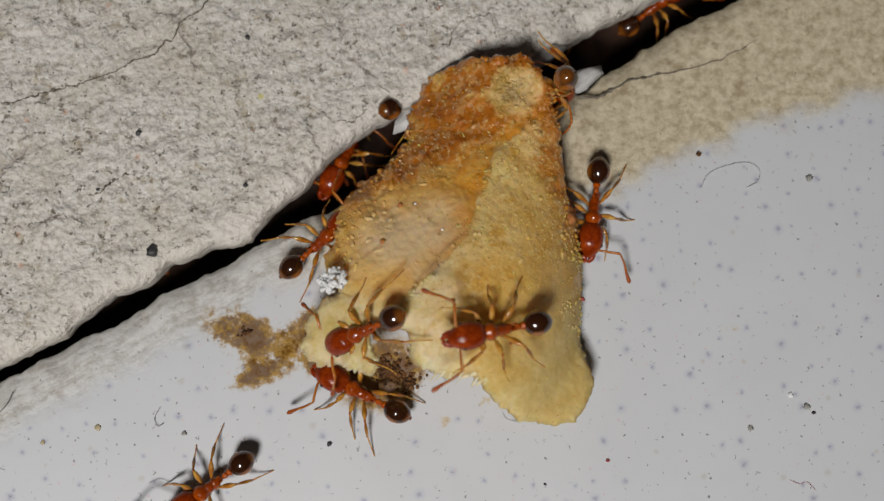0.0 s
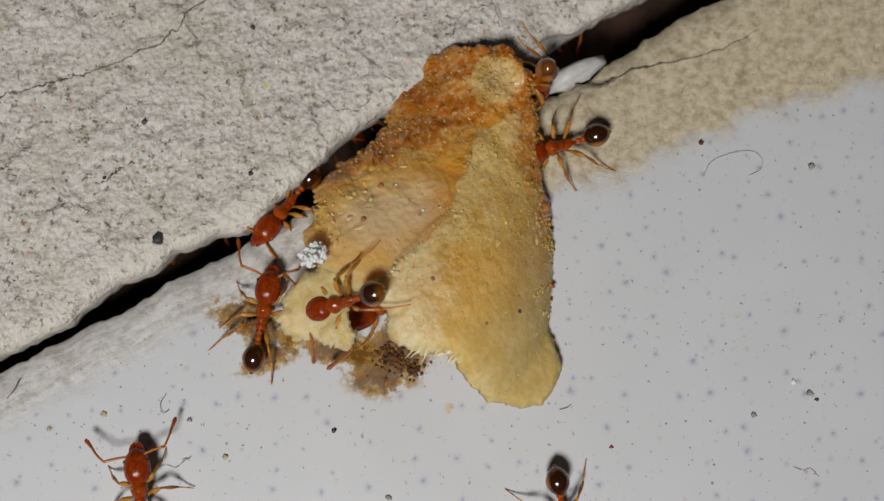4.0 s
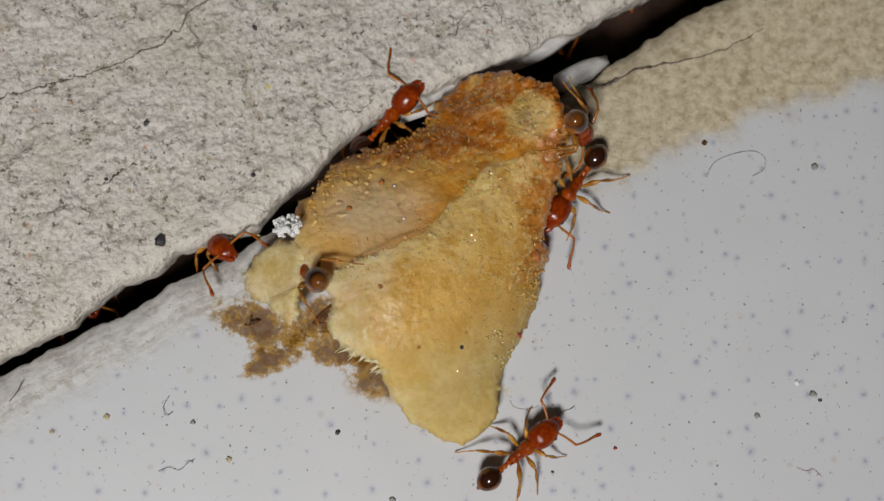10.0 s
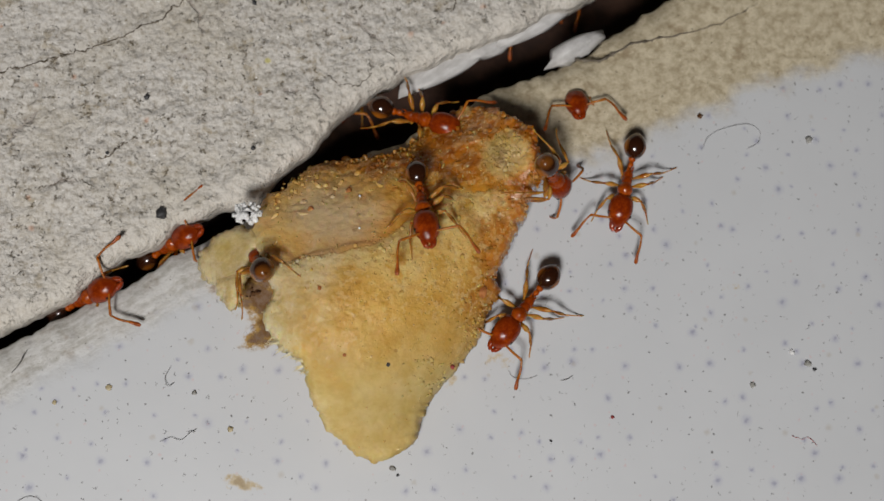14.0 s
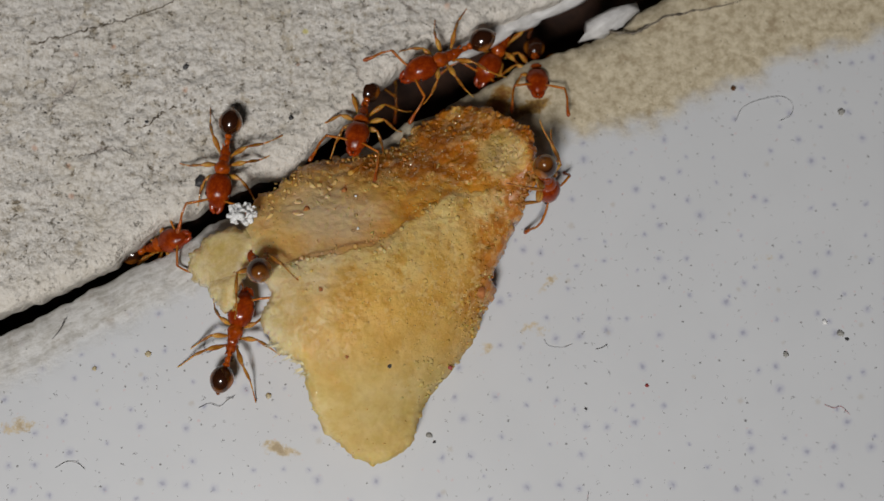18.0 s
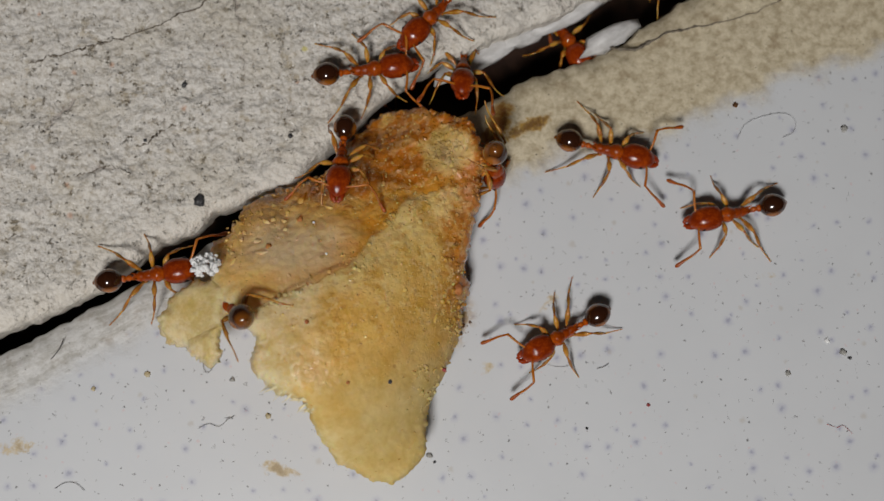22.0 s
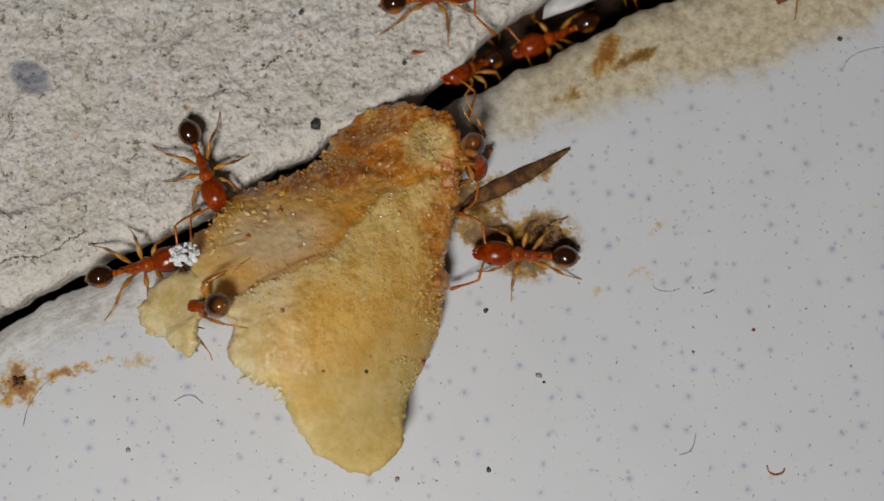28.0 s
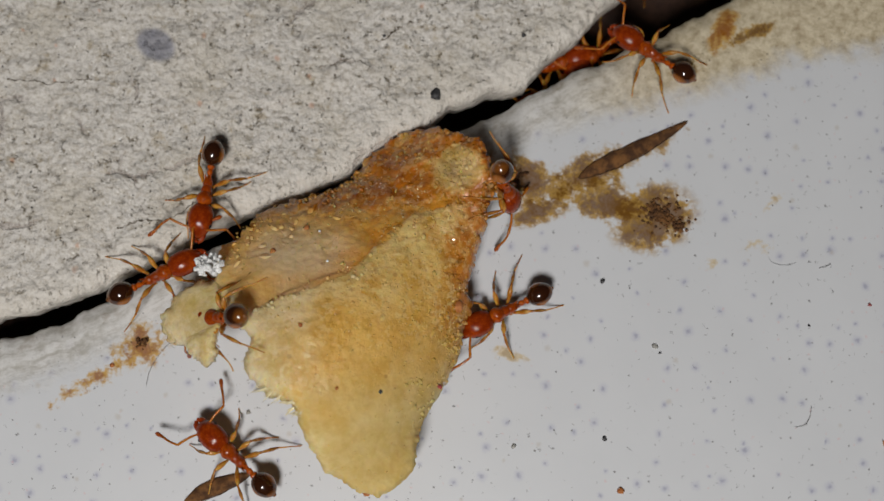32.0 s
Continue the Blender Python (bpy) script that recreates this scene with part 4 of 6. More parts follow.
def build_ant():
    root = tagged(new("ant"), "small orange-red ant with glossy dark brown gaster and amber legs", "ant", "ants around the crumb")
    bm = bmesh.new()
    head_mesh(bm)
    head = part("head", bm, HEAD, root)
    for s in (1, -1):
        bm = bmesh.new()
        blade = through_points([(1.30, s * 0.13, 0.72), (1.43, s * 0.12, 0.69), (1.53, s * 0.065, 0.66), (1.59, s * 0.015, 0.65)], 4)
        tube(bm, blade, [0.10] * 4 + [0.09] * 4 + [0.06] * 4 + [0.02], 8)
        part("mandible", bm, JAW, head, "dark curved mandible")
        bm = bmesh.new()
        blob(bm, (1.08, s * 0.325, 0.88), (0.06, 0.045, 0.06), 10, 8)
        part("eye", bm, EYE, head, "tiny black eye")
    bm = bmesh.new()
    blob(bm, (0.28, 0, 0.77), (0.30, 0.245, 0.26), 24, 16, back=0.25, front=0.30)
    blob(bm, (0.03, 0, 0.71), (0.26, 0.165, 0.20), 18, 12)
    blob(bm, (-0.22, 0, 0.68), (0.25, 0.155, 0.19), 18, 12, back=0.35)
    tube(bm, [(0.42, 0, 0.77), (0.62, 0, 0.79)], [0.12, 0.10], 12)
    for s in (1, -1):
        tube(bm, [(-0.34, s * 0.07, 0.80), (-0.46, s * 0.09, 0.90)], [0.035, 0.008], 6)
        for h in HIPS.values():
            tube(bm, [(h[0], s * h[1] * 0.5, h[2] + 0.08), (h[0], s * h[1], h[2])], [0.075, 0.07], 8)
    part("thorax", bm, THORAX, root)
    bm = bmesh.new()
    stalk = [(-0.40, 0, 0.62), (-0.48, 0, 0.63), (-0.55, 0, 0.70), (-0.60, 0, 0.68), (-0.66, 0, 0.63)]
    tube(bm, stalk, [0.06, 0.055, 0.095, 0.08, 0.055], 12)
    part("petiole", bm, THORAX, root)
    bm = bmesh.new()
    blob(bm, (-0.73, 0, 0.67), (0.10, 0.115, 0.12), 14, 10)
    part("postpetiole", bm, THORAX, root)
    bm = bmesh.new()
    blob(bm, (-1.15, 0, 0.71), (0.41, 0.35, 0.34), 32, 24, back=0.16, front=0.04)
    blob(bm, (-1.54, 0, 0.67), (0.07, 0.07, 0.07), 10, 8)
    part("gaster", bm, GASTER, root, "glossy dark brown gaster with amber rim")
    for s in (1, -1):
        # an elbowed feeler: long scape, slender funiculus, two-jointed club
        bm = bmesh.new()
        elbow, end = Vector((0.22, s * 0.66, 0.14)), Vector((1.04, s * 0.90, -0.26))
        scape = through_points([(0, 0, 0), (0.12, s * 0.30, 0.10), elbow], 4)
        tube(bm, scape, [0.030 + 0.012 * k / 8 for k in range(9)], 8)
        blob(bm, (0, 0, 0), (0.05, 0.05, 0.05), 8, 6)
        feeler = part("antenna", bm, FEELER, root)
        feeler.location = Vector((1.22, s * 0.17, 0.88)) * MM
        bm = bmesh.new()
        bend = through_points([elbow, elbow.lerp(end, 0.3) + Vector((0.03, s * 0.03, 0.02)), elbow.lerp(end, 0.64)], 6)
        tube(bm, bend, [0.030 + 0.004 * math.cos(k * 3.14) + 0.0008 * k for k in range(len(bend))], 7)
        part("funiculus", bm, FEELER, feeler)
        bm = bmesh.new()
        tube(bm, [elbow.lerp(end, q) for q in (0.60, 0.66, 0.74, 0.765, 0.80, 0.90, 0.97, 1.0)], [0.028, 0.044, 0.052, 0.046, 0.058, 0.066, 0.046, 0.012], 8)
        part("club", bm, CLUB, feeler, "reddish thickened antenna club")
    for where in ("front", "middle", "hind"):
        for s in (1, -1):
            a, b, c = (Vector((p[0], p[1] * s, p[2])) for p in FEET[where])
            bm = bmesh.new()
            blob(bm, (0, 0, 0), (0.07, 0.07, 0.08), 8, 6)
            thigh = [a * t + Vector((0, 0, 0.05 * math.sin(math.pi * t))) for t in (0, 0.15, 0.35, 0.55, 0.75, 0.9, 1.0)]
            tube(bm, thigh, [0.036, 0.036, 0.056, 0.082, 0.076, 0.044, 0.030], 9)
            leg = part(where + "_leg", bm, LIMB, root)
            h = HIPS[where]
            leg.location = Vector((h[0], h[1] * s, h[2])) * MM
            bm = bmesh.new()
            blob(bm, tuple(a), (0.040, 0.040, 0.040), 8, 6)
            blob(bm, tuple(b), (0.034, 0.034, 0.034), 8, 6)
            part("joints", bm, KNEE, leg, "darker leg joints")
            bm = bmesh.new()
            shin = [a.lerp(b, t) + Vector((0, 0, 0.02 * math.sin(math.pi * t))) for t in (0, 0.15, 0.4, 0.65, 0.85, 1.0)]
            tube(bm, shin, [0.026, 0.032, 0.048, 0.054, 0.042, 0.028], 8)
            part("shin", bm, SHIN, leg)
            bm = bmesh.new()
            foot = [b.lerp(c, t) + Vector((0, 0, -0.05 * math.sin(math.pi * t))) for t in (0, 0.35, 0.42, 0.6, 0.75, 0.92, 1.0)]
            tube(bm, foot, [0.027, 0.021, 0.016, 0.021, 0.016, 0.021, 0.008], 7)
            part("foot", bm, LIMB, leg, "thin yellowish jointed foot")
    return root


# time, place in mm, heading and pitch in degrees
ANT_ROWS = [
    [(0, 1.08, -2.75, 3.62, -168, 19), (0.5, 0.73, -3.29, 3.43, -147, 2), (1, 0.99, -3.57, 3.11, -136, -3), (1.5, 0.57, -3.94, 2.81, -92, -28), (2, 1.58, -3.38, 2.14, -64, -39), (2.5, 1.44, -2.76, 2.47, -59, -33), (3.3, 2.36, -5.13, 0.31, -71, -40), (3.9, 3.21, -7.77, 0.00, -80, 0), (4.5, 3.62, -10.37, 0.00, -82, 0), (6.5, 2.00, -17.00, 0.00, -104, 0)],
    [(0, -2.32, -4.21, 0.00, 153, 0), (0.5, -3.47, -3.96, 0.00, 142, 0), (1, -3.64, -3.84, 0.00, 120, 0), (1.5, -4.48, -3.34, 0.00, 119, 0), (2, -4.87, -3.18, 0.00, 102, 0), (2.5, -4.97, -2.81, 0.00, 98, 0), (4.5, -5.34, -2.49, 0.00, 62, 0), (5, -5.31, -2.60, 0.00, 46, 0), (5.5, -5.59, -2.43, 0.00, 50, 0), (6, -5.38, -2.82, 0.00, 44, 0), (6.5, -6.13, -2.98, 0.00, 54, 0), (7, -6.01, -3.87, 0.00, 31, 0), (7.25, -6.80, -3.50, 0.00, 69, 0), (7.5, -7.59, -3.13, 0.00, 107, 0), (8, -8.44, -2.13, 0.00, 64, 0), (8.5, -8.81, -0.95, -1.23, 86, -40), (9.2, -8.60, 2.20, -3.60, 86, 0)],
    [(0, -3.55, 0.12, 0.00, 42, 0), (0.5, -3.55, 1.19, -2.30, 40, 0), (1, -3.44, 1.87, -2.30, 65, 0), (1.8, -5.00, 4.00, -3.60, 126, 0)],
    [(0, -2.94, 3.19, -2.30, -119, 0), (0.5, -3.62, 2.25, -2.30, -124, 0), (1, -4.76, 0.62, -0.65, -130, 0), (1.5, -5.23, 0.71, -2.30, -128, 0), (2, -4.57, 1.35, -2.30, -129, 0), (2.5, -4.29, 1.41, -2.30, -130, 0), (4.5, -4.85, 0.40, -0.65, -128, 0), (5, -4.74, -0.20, -0.65, -129, 0), (5.5, -4.75, -0.07, -0.65, -133, 0), (6, -4.55, -0.03, -0.65, -134, 0), (6.5, -5.12, -0.49, -0.65, -114, 0), (7, -5.29, -1.75, 0.00, -69, 0), (7.5, -5.49, -1.58, 0.00, -63, 0), (8, -5.54, -1.04, 0.00, -80, 0), (8.5, -5.80, -0.41, -1.07, -74, 40), (9, -6.19, -0.20, -1.07, -61, 40), (9.5, -6.71, -0.05, -1.07, -49, 40), (10, -6.83, -0.13, -1.07, -42, 40), (11, -7.22, -0.30, -1.40, -44, 40), (12.5, -7.17, -0.38, -1.40, -35, 40), (13, -7.28, -0.48, -1.07, -33, 40), (13.5, -7.71, -0.71, -1.39, 11, 40), (15.5, -8.38, -0.86, -1.39, 27, 40), (17, -9.47, -1.88, -1.39, 8, 40), (18, -9.49, -1.80, -1.39, 9, 40), (19, -9.36, -1.84, -1.39, 14, 40), (20, -9.39, -1.60, -1.40, 3, 40), (20.5, -9.77, -2.06, -2.30, 9, 0), (21.5, -9.00, 2.00, -3.60, 79, 0)],
    [(0, -1.22, 4.48, -1.09, 34, -40), (0.5, -1.43, 4.49, -1.09, 33, -40), (1, -1.25, 4.31, -1.09, 36, -40), (1.5, -0.63, 4.03, -2.30, 9, 0), (1.73, -1.42, 4.69, -2.73, 53, 0), (1.97, -2.21, 5.34, -3.17, 97, 0), (2.2, -3.00, 6.00, -3.60, 140, 0)],
    [(0, 4.42, 1.15, 0.00, -98, 0), (0.5, 4.10, 0.15, 0.00, -89, 0), (0.75, 3.90, 1.14, 0.00, -131, 0), (1, 3.71, 2.13, 0.00, -174, 0), (1.5, 3.61, 2.21, 0.00, -190, 0), (2, 3.28, 2.63, 0.00, -214, 0), (2.5, 3.44, 2.65, 0.00, -206, 0), (4.5, 3.25, 2.67, 0.00, -158, 0), (5, 3.15, 2.31, 0.00, -158, 0), (5.5, 3.26, 2.53, 0.00, -167, 0), (6, 3.20, 2.55, 0.00, -158, 0), (6.5, 3.29, 2.95, 0.00, -198, 0), (7, 3.38, 3.34, 0.00, -237, 0), (8, 3.61, 3.30, 0.00, -231, 0), (8.5, 3.61, 3.30, 0.00, -231, 0), (9, 3.84, 3.33, 0.00, -233, 0), (9.5, 3.65, 3.29, 0.00, -231, 0), (9.75, 3.64, 2.37, 0.00, -178, 0), (10, 3.64, 1.44, 0.00, -126, 0), (10.5, 2.85, 0.28, 0.00, -115, 0), (11, 2.65, 0.30, 0.00, -111, 0), (11.5, 2.65, 0.00, 0.00, -121, 0), (12, 2.65, -0.10, 0.00, -126, 0), (12.5, 2.72, -0.10, 0.00, -127, 0), (13, 2.80, -0.75, 0.00, -129, 0), (13.5, 2.50, -1.25, 0.00, -132, 0), (14.5, 1.81, -5.11, 0.00, -126, 0), (15.5, -1.48, -7.24, 0.00, -148, 0), (16, -5.36, -7.62, 0.00, -203, 0), (16.5, -7.49, -5.54, 0.00, -234, 0), (17, -8.33, -5.07, 0.00, -222, 0), (17.5, -8.93, -4.12, 0.00, -253, 0), (18, -7.32, -4.84, 0.00, -285, 0), (18.5, -6.55, -5.86, 0.00, -321, 0), (19, -4.21, -6.67, 2.56, -347, 6), (19.25, -2.57, -4.22, 2.47, -306, -5), (19.5, -0.94, -1.78, 2.38, -264, -15), (20, -4.00, -0.07, 1.56, -206, -18), (20.5, -5.78, 0.62, 0.65, -239, -23), (21, -5.45, 1.63, 0.37, -276, -4), (21.5, -5.03, 2.26, 0.30, -310, 0), (22, -3.55, 3.71, 0.30, -353, 0), (22.5, -2.32, 3.88, 0.30, -355, 0), (23, -0.41, 4.08, 0.30, -380, 0), (23.5, 1.26, 4.91, -2.30, -339, 0), (24.2, 1.00, 8.00, -3.60, -265, 0)],
    [(0, -6.55, -6.84, 0.00, -143, 0), (0.17, -6.26, -6.47, 0.00, -88, 0), (0.33, -5.97, -6.10, 0.00, -34, 0), (0.5, -5.69, -5.72, 0.00, 21, 0), (1, -5.37, -2.41, 0.00, 55, 0), (1.5, -5.56, -1.38, 0.00, 63, 0), (2, -6.47, -0.40, -1.23, 111, -40), (2.25, -6.79, -0.24, -1.76, 164, -20), (2.5, -7.10, -0.09, -2.30, 217, 0), (2.9, -8.05, 1.21, -2.95, 172, 0), (3.3, -9.00, 2.50, -3.60, 126, 0)],
    [(0, 6.90, 8.19, -2.30, 38, 0), (1, 6.38, 7.83, -2.30, 36, 0), (1.6, 5.69, 8.91, -2.95, 79, 0), (2.2, 5.00, 10.00, -3.60, 122, 0)],
    [(3, -17.00, -16.00, 0.00, 45, 0), (4, -8.57, -7.57, 0.00, 97, 0), (4.5, -6.82, -3.95, 0.00, 125, 0), (5, -6.85, -2.29, 0.00, 65, 0), (5.5, -7.50, -1.55, 0.16, 81, 7), (6, -8.64, 0.01, 0.30, 126, 0), (6.25, -8.05, 0.10, 0.30, 78, 0), (6.5, -7.45, 0.19, 0.30, 30, 0), (7, -5.25, 1.81, 0.30, 23, 0), (7.5, -3.34, 2.45, 0.30, 36, 0), (8, -2.65, 3.17, -1.10, 46, 34), (8.5, -2.23, 3.59, -1.10, 42, 34), (9, -1.75, 4.06, -1.10, 42, 34), (9.5, -1.95, 4.06, -1.10, 42, 34), (10, -1.70, 3.82, -0.85, 45, 20), (10.5, -0.87, 3.86, 0.33, 8, 2), (11, 0.08, 3.45, 0.66, -36, 19), (11.5, -0.58, 2.39, 0.90, -91, 28), (12, 0.66, 2.28, 1.29, -53, 37), (12.25, -0.41, 1.66, 1.26, -92, 28), (12.5, -1.47, 1.03, 1.23, -131, 19), (13, -1.09, -0.33, 2.04, -107, 38), (13.5, -0.28, -0.56, 1.94, -77, 31), (15.5, -3.47, -0.89, 2.16, -111, 30), (16, -2.53, -1.50, 2.47, -65, 35), (16.25, -3.45, -0.97, 2.00, -106, 26), (16.5, -4.37, -0.44, 1.53, -146, 17), (17, -5.27, 0.11, 0.80, -193, -18), (17.5, -7.23, -0.04, 0.30, -136, 0), (18, -7.65, 0.41, 0.30, -98, 0), (18.5, -7.78, 0.00, 0.30, -82, 0), (19, -7.99, -0.13, 0.30, -67, 0), (19.5, -8.06, 0.01, 0.30, -68, 0), (20, -7.81, 0.37, 0.30, -55, 0), (20.5, -8.77, -0.99, 0.30, -34, 0), (21, -8.86, -1.99, 0.30, 8, 0), (21.5, -9.06, -2.03, 0.30, 0, 0), (22, -9.71, -2.40, 0.30, 8, 0), (22.5, -10.07, -2.37, 0.30, 9, 0), (23, -10.39, -2.49, 0.30, 8, 0), (23.5, -10.51, -2.66, 0.30, 6, 0), (24, -10.76, -2.65, 0.30, 8, 0), (24.5, -10.87, -2.72, 0.30, 10, 0), (25, -10.71, -2.72, 0.30, 10, 0), (25.5, -11.30, -3.16, 0.30, 11, 0), (27.5, -12.56, -4.12, 0.30, 21, 0), (28, -13.39, -4.60, 0.30, 15, 0), (28.5, -13.82, -4.80, 0.30, 13, 0), (29, -14.85, -5.37, 0.30, 18, 0), (29.5, -15.64, -5.52, 0.30, 22, 0), (30, -15.36, -5.13, -0.65, 21, 0), (30.5, -15.62, -5.32, -0.65, 22, 0), (31, -15.65, -5.34, -0.65, 19, 0), (31.5, -16.03, -5.68, 0.30, 18, 0), (32, -16.42, -6.03, 0.30, 28, 0)],
    [(0, 0.35, -0.36, 0.00, -143, 0), (3, -0.05, -0.84, 0.00, -143, 0), (4.5, -2.19, -2.96, 0.00, -158, 0), (5, -2.20, -3.63, 0.00, -148, 0), (5.5, -2.32, -3.63, 0.00, -163, 0), (6, -2.35, -3.73, 0.00, -161, 0), (6.5, -2.23, -3.63, 0.00, -166, 0), (7, -2.21, -3.49, 0.00, -175, 0), (7.5, -2.17, -3.56, 0.00, -162, 0), (8, -1.09, -3.34, 0.00, -153, 0), (8.17, -1.12, -4.25, 0.00, -112, 0), (8.33, -1.16, -5.17, 0.00, -71, 0), (8.5, -1.20, -6.08, 0.00, -30, 0), (8.75, 1.38, -5.27, 0.00, 13, 0), (9, 3.96, -4.46, 0.00, 55, 0), (9.5, 11.04, -2.89, 0.00, -17, 0), (10, 14.82, -3.42, 0.00, -13, 0), (11.5, 21.00, -5.00, 0.00, -14, 0)],
    [(6, -8.50, 2.00, -3.60, -65, 0), (7, -7.52, -0.15, -2.30, -127, 0), (7.5, -7.00, -0.64, 0.14, -53, -8), (8, -6.47, -2.14, 0.00, -61, 0), (8.5, -5.90, -3.73, 0.00, -2, 0), (9, -1.23, -5.61, 0.00, 8, 0), (9.5, -0.86, -6.03, 0.00, 6, 0), (10, 1.95, -6.26, 0.00, 39, 0), (10.5, 5.13, -0.01, 0.00, 71, 0), (11, 3.99, 4.19, -0.36, 138, -23), (11.5, 3.37, 5.41, -2.30, 134, 0), (11.67, 3.36, 5.61, -2.30, 83, 0), (11.83, 3.35, 5.82, -2.30, 31, 0), (12, 3.33, 6.02, -2.30, -20, 0), (12.5, 4.00, 5.52, -1.07, -49, 40), (13, 7.46, 3.89, 0.00, -35, 0), (13.25, 6.31, 2.77, 0.00, -92, 0), (13.5, 5.16, 1.65, 0.00, -148, 0), (14, 5.29, 0.79, 0.00, -105, 0), (14.5, 5.42, -0.07, 0.00, -63, 0), (14.83, 5.01, -0.01, 0.00, -7, 0), (15.17, 4.59, 0.06, 0.00, 49, 0), (15.5, 4.18, 0.12, 0.00, 106, 0), (16, 5.05, 1.88, 0.00, 77, 0), (16.25, 3.79, 3.30, -0.32, 116, 0), (16.5, 2.52, 4.72, -0.65, 155, 0), (17, 1.93, 5.46, -2.30, 211, 0), (17.33, 2.62, 6.64, -2.73, 160, 0), (17.67, 3.31, 7.82, -3.17, 110, 0), (18, 4.00, 9.00, -3.60, 60, 0)],
    [(7.5, 8.00, 13.00, 0.00, -102, 0), (8.5, 7.25, 9.31, 0.00, -92, 0), (9, 7.16, 6.39, 0.00, -85, 0), (9.5, 8.05, 9.50, 0.00, -47, 0), (10, 10.02, 11.75, 0.00, 1, 0), (10.5, 12.00, 14.00, 0.00, 49, 0)],
    [(12, 2.00, 8.00, -3.60, -68, 0), (12.9, 2.97, 5.64, -2.30, -51, 0), (13.5, 3.86, 3.62, -1.08, -76, 40), (15.5, 4.06, 3.43, -1.08, -100, 40), (16, 1.87, 3.75, -1.08, -114, 40), (16.5, 1.53, 3.77, -1.08, -114, 40), (17, 1.51, 3.23, -1.08, -110, 40), (17.5, 1.50, 3.31, -1.08, -115, 40), (18, 1.68, 3.31, -1.08, -93, 40), (18.5, 3.84, 2.84, 0.00, -50, 0), (19, 5.50, 1.45, 0.00, -44, 0), (19.5, 7.41, 2.61, 0.00, 5, 0), (20, 10.54, 3.58, 0.00, -6, 0), (20.5, 14.11, 3.08, 0.00, -9, 0), (22, 22.00, 3.00, 0.00, -1, 0)],
    [(10.5, -3.50, 5.00, -3.60, -59, 0), (11, -3.02, 4.22, -2.95, -3, 0), (11.5, -2.55, 3.44, -2.30, 52, 0), (12, -1.90, 3.46, -0.65, 39, 0), (12.5, -2.00, 2.91, -0.65, 49, 0), (13, -0.78, 3.58, -0.65, 39, 0), (13.5, -0.11, 3.13, -0.65, 21, 0), (14.17, -1.20, 2.76, -0.48, -32, 10), (14.83, -2.28, 2.39, -0.30, -85, 19), (15.5, -3.36, 2.02, -0.13, -138, 29), (16, -3.67, 1.79, -0.13, -136, 27), (16.5, -3.50, 2.00, -0.13, -135, 30), (17, -3.85, 1.65, -0.11, -129, 30), (17.5, -3.63, 1.64, -0.07, -134, 33), (18, -3.72, 1.53, -0.10, -101, 30), (18.5, -3.49, 1.51, -0.08, -97, 31), (19, -3.36, 1.45, -0.00, -94, 33), (19.5, -3.14, 1.62, -0.01, -87, 32), (20, -3.39, 1.69, 0.05, -86, 37), (20.5, -3.56, 1.86, -0.12, -76, 27), (21, -3.10, 1.47, 0.13, -77, 33), (21.5, -3.36, 0.54, 1.11, -86, 28), (22, -4.22, 0.61, 1.06, -94, 27), (22.5, -4.38, 0.53, 1.12, -91, 27), (23, -4.97, 0.05, 1.30, -99, 30), (23.5, -5.42, -1.28, 2.03, -112, 30), (24, -5.61, -1.63, 2.30, -108, 31), (24.5, -5.37, -1.59, 2.30, -94, 33), (25, -4.45, -1.68, 2.77, -75, 40), (25.5, -5.14, -1.93, 2.73, -89, 36), (26, -6.30, -1.70, 2.11, -103, 31), (26.4, -7.71, -1.79, 1.83, -125, 28), (26.9, -10.15, -1.30, 0.30, -110, 0), (27.5, -11.63, -1.10, 0.30, -71, 0), (28, -11.63, -1.62, 0.30, -66, 0), (28.5, -13.13, -2.17, 0.30, -92, 0), (29, -13.23, -2.60, 0.30, -80, 0), (29.5, -13.26, -3.30, 1.13, -70, 36), (30, -12.96, -3.76, 1.43, -77, 40), (30.5, -12.84, -3.65, 1.32, -86, 40), (31, -12.91, -3.44, 1.12, -103, 40), (31.5, -13.55, -3.63, 0.97, -109, 39), (32, -15.11, -3.42, 0.30, -97, 0)],
    [(9.5, -13.00, 0.00, -3.60, -16, 0), (9.83, -11.79, -0.35, -3.17, -59, 0), (10.17, -10.58, -0.70, -2.73, -102, 0), (10.5, -9.36, -1.05, -2.30, -145, 0), (11.5, -9.86, -1.57, -2.30, -145, 0), (12, -10.20, -1.79, -2.30, -142, 0), (13, -10.44, -2.20, -1.39, -121, 40), (13.17, -10.50, -2.24, -1.40, -75, 40), (13.33, -10.55, -2.28, -1.40, -28, 40), (13.5, -10.61, -2.32, -1.40, 18, 40), (15.5, -9.55, -2.86, 0.00, 20, 0), (16, -10.07, -3.00, 0.00, 8, 0), (16.5, -9.72, -2.89, 0.00, 16, 0), (17, -11.16, -3.53, 0.00, -3, 0), (17.5, -15.60, -6.45, 0.00, -21, 0), (18, -16.60, -7.40, 0.00, 2, 0), (18.5, -11.91, -6.25, 0.00, -18, 0), (19, -9.79, -3.89, 0.00, 36, 0), (19.5, -9.66, -3.51, 0.00, 37, 0), (20, -12.10, -4.29, -0.35, 88, -17), (20.5, -12.55, -3.18, -2.30, 55, 0), (21, -13.77, -2.09, -2.95, 97, 0), (21.5, -15.00, -1.00, -3.60, 138, 0)],
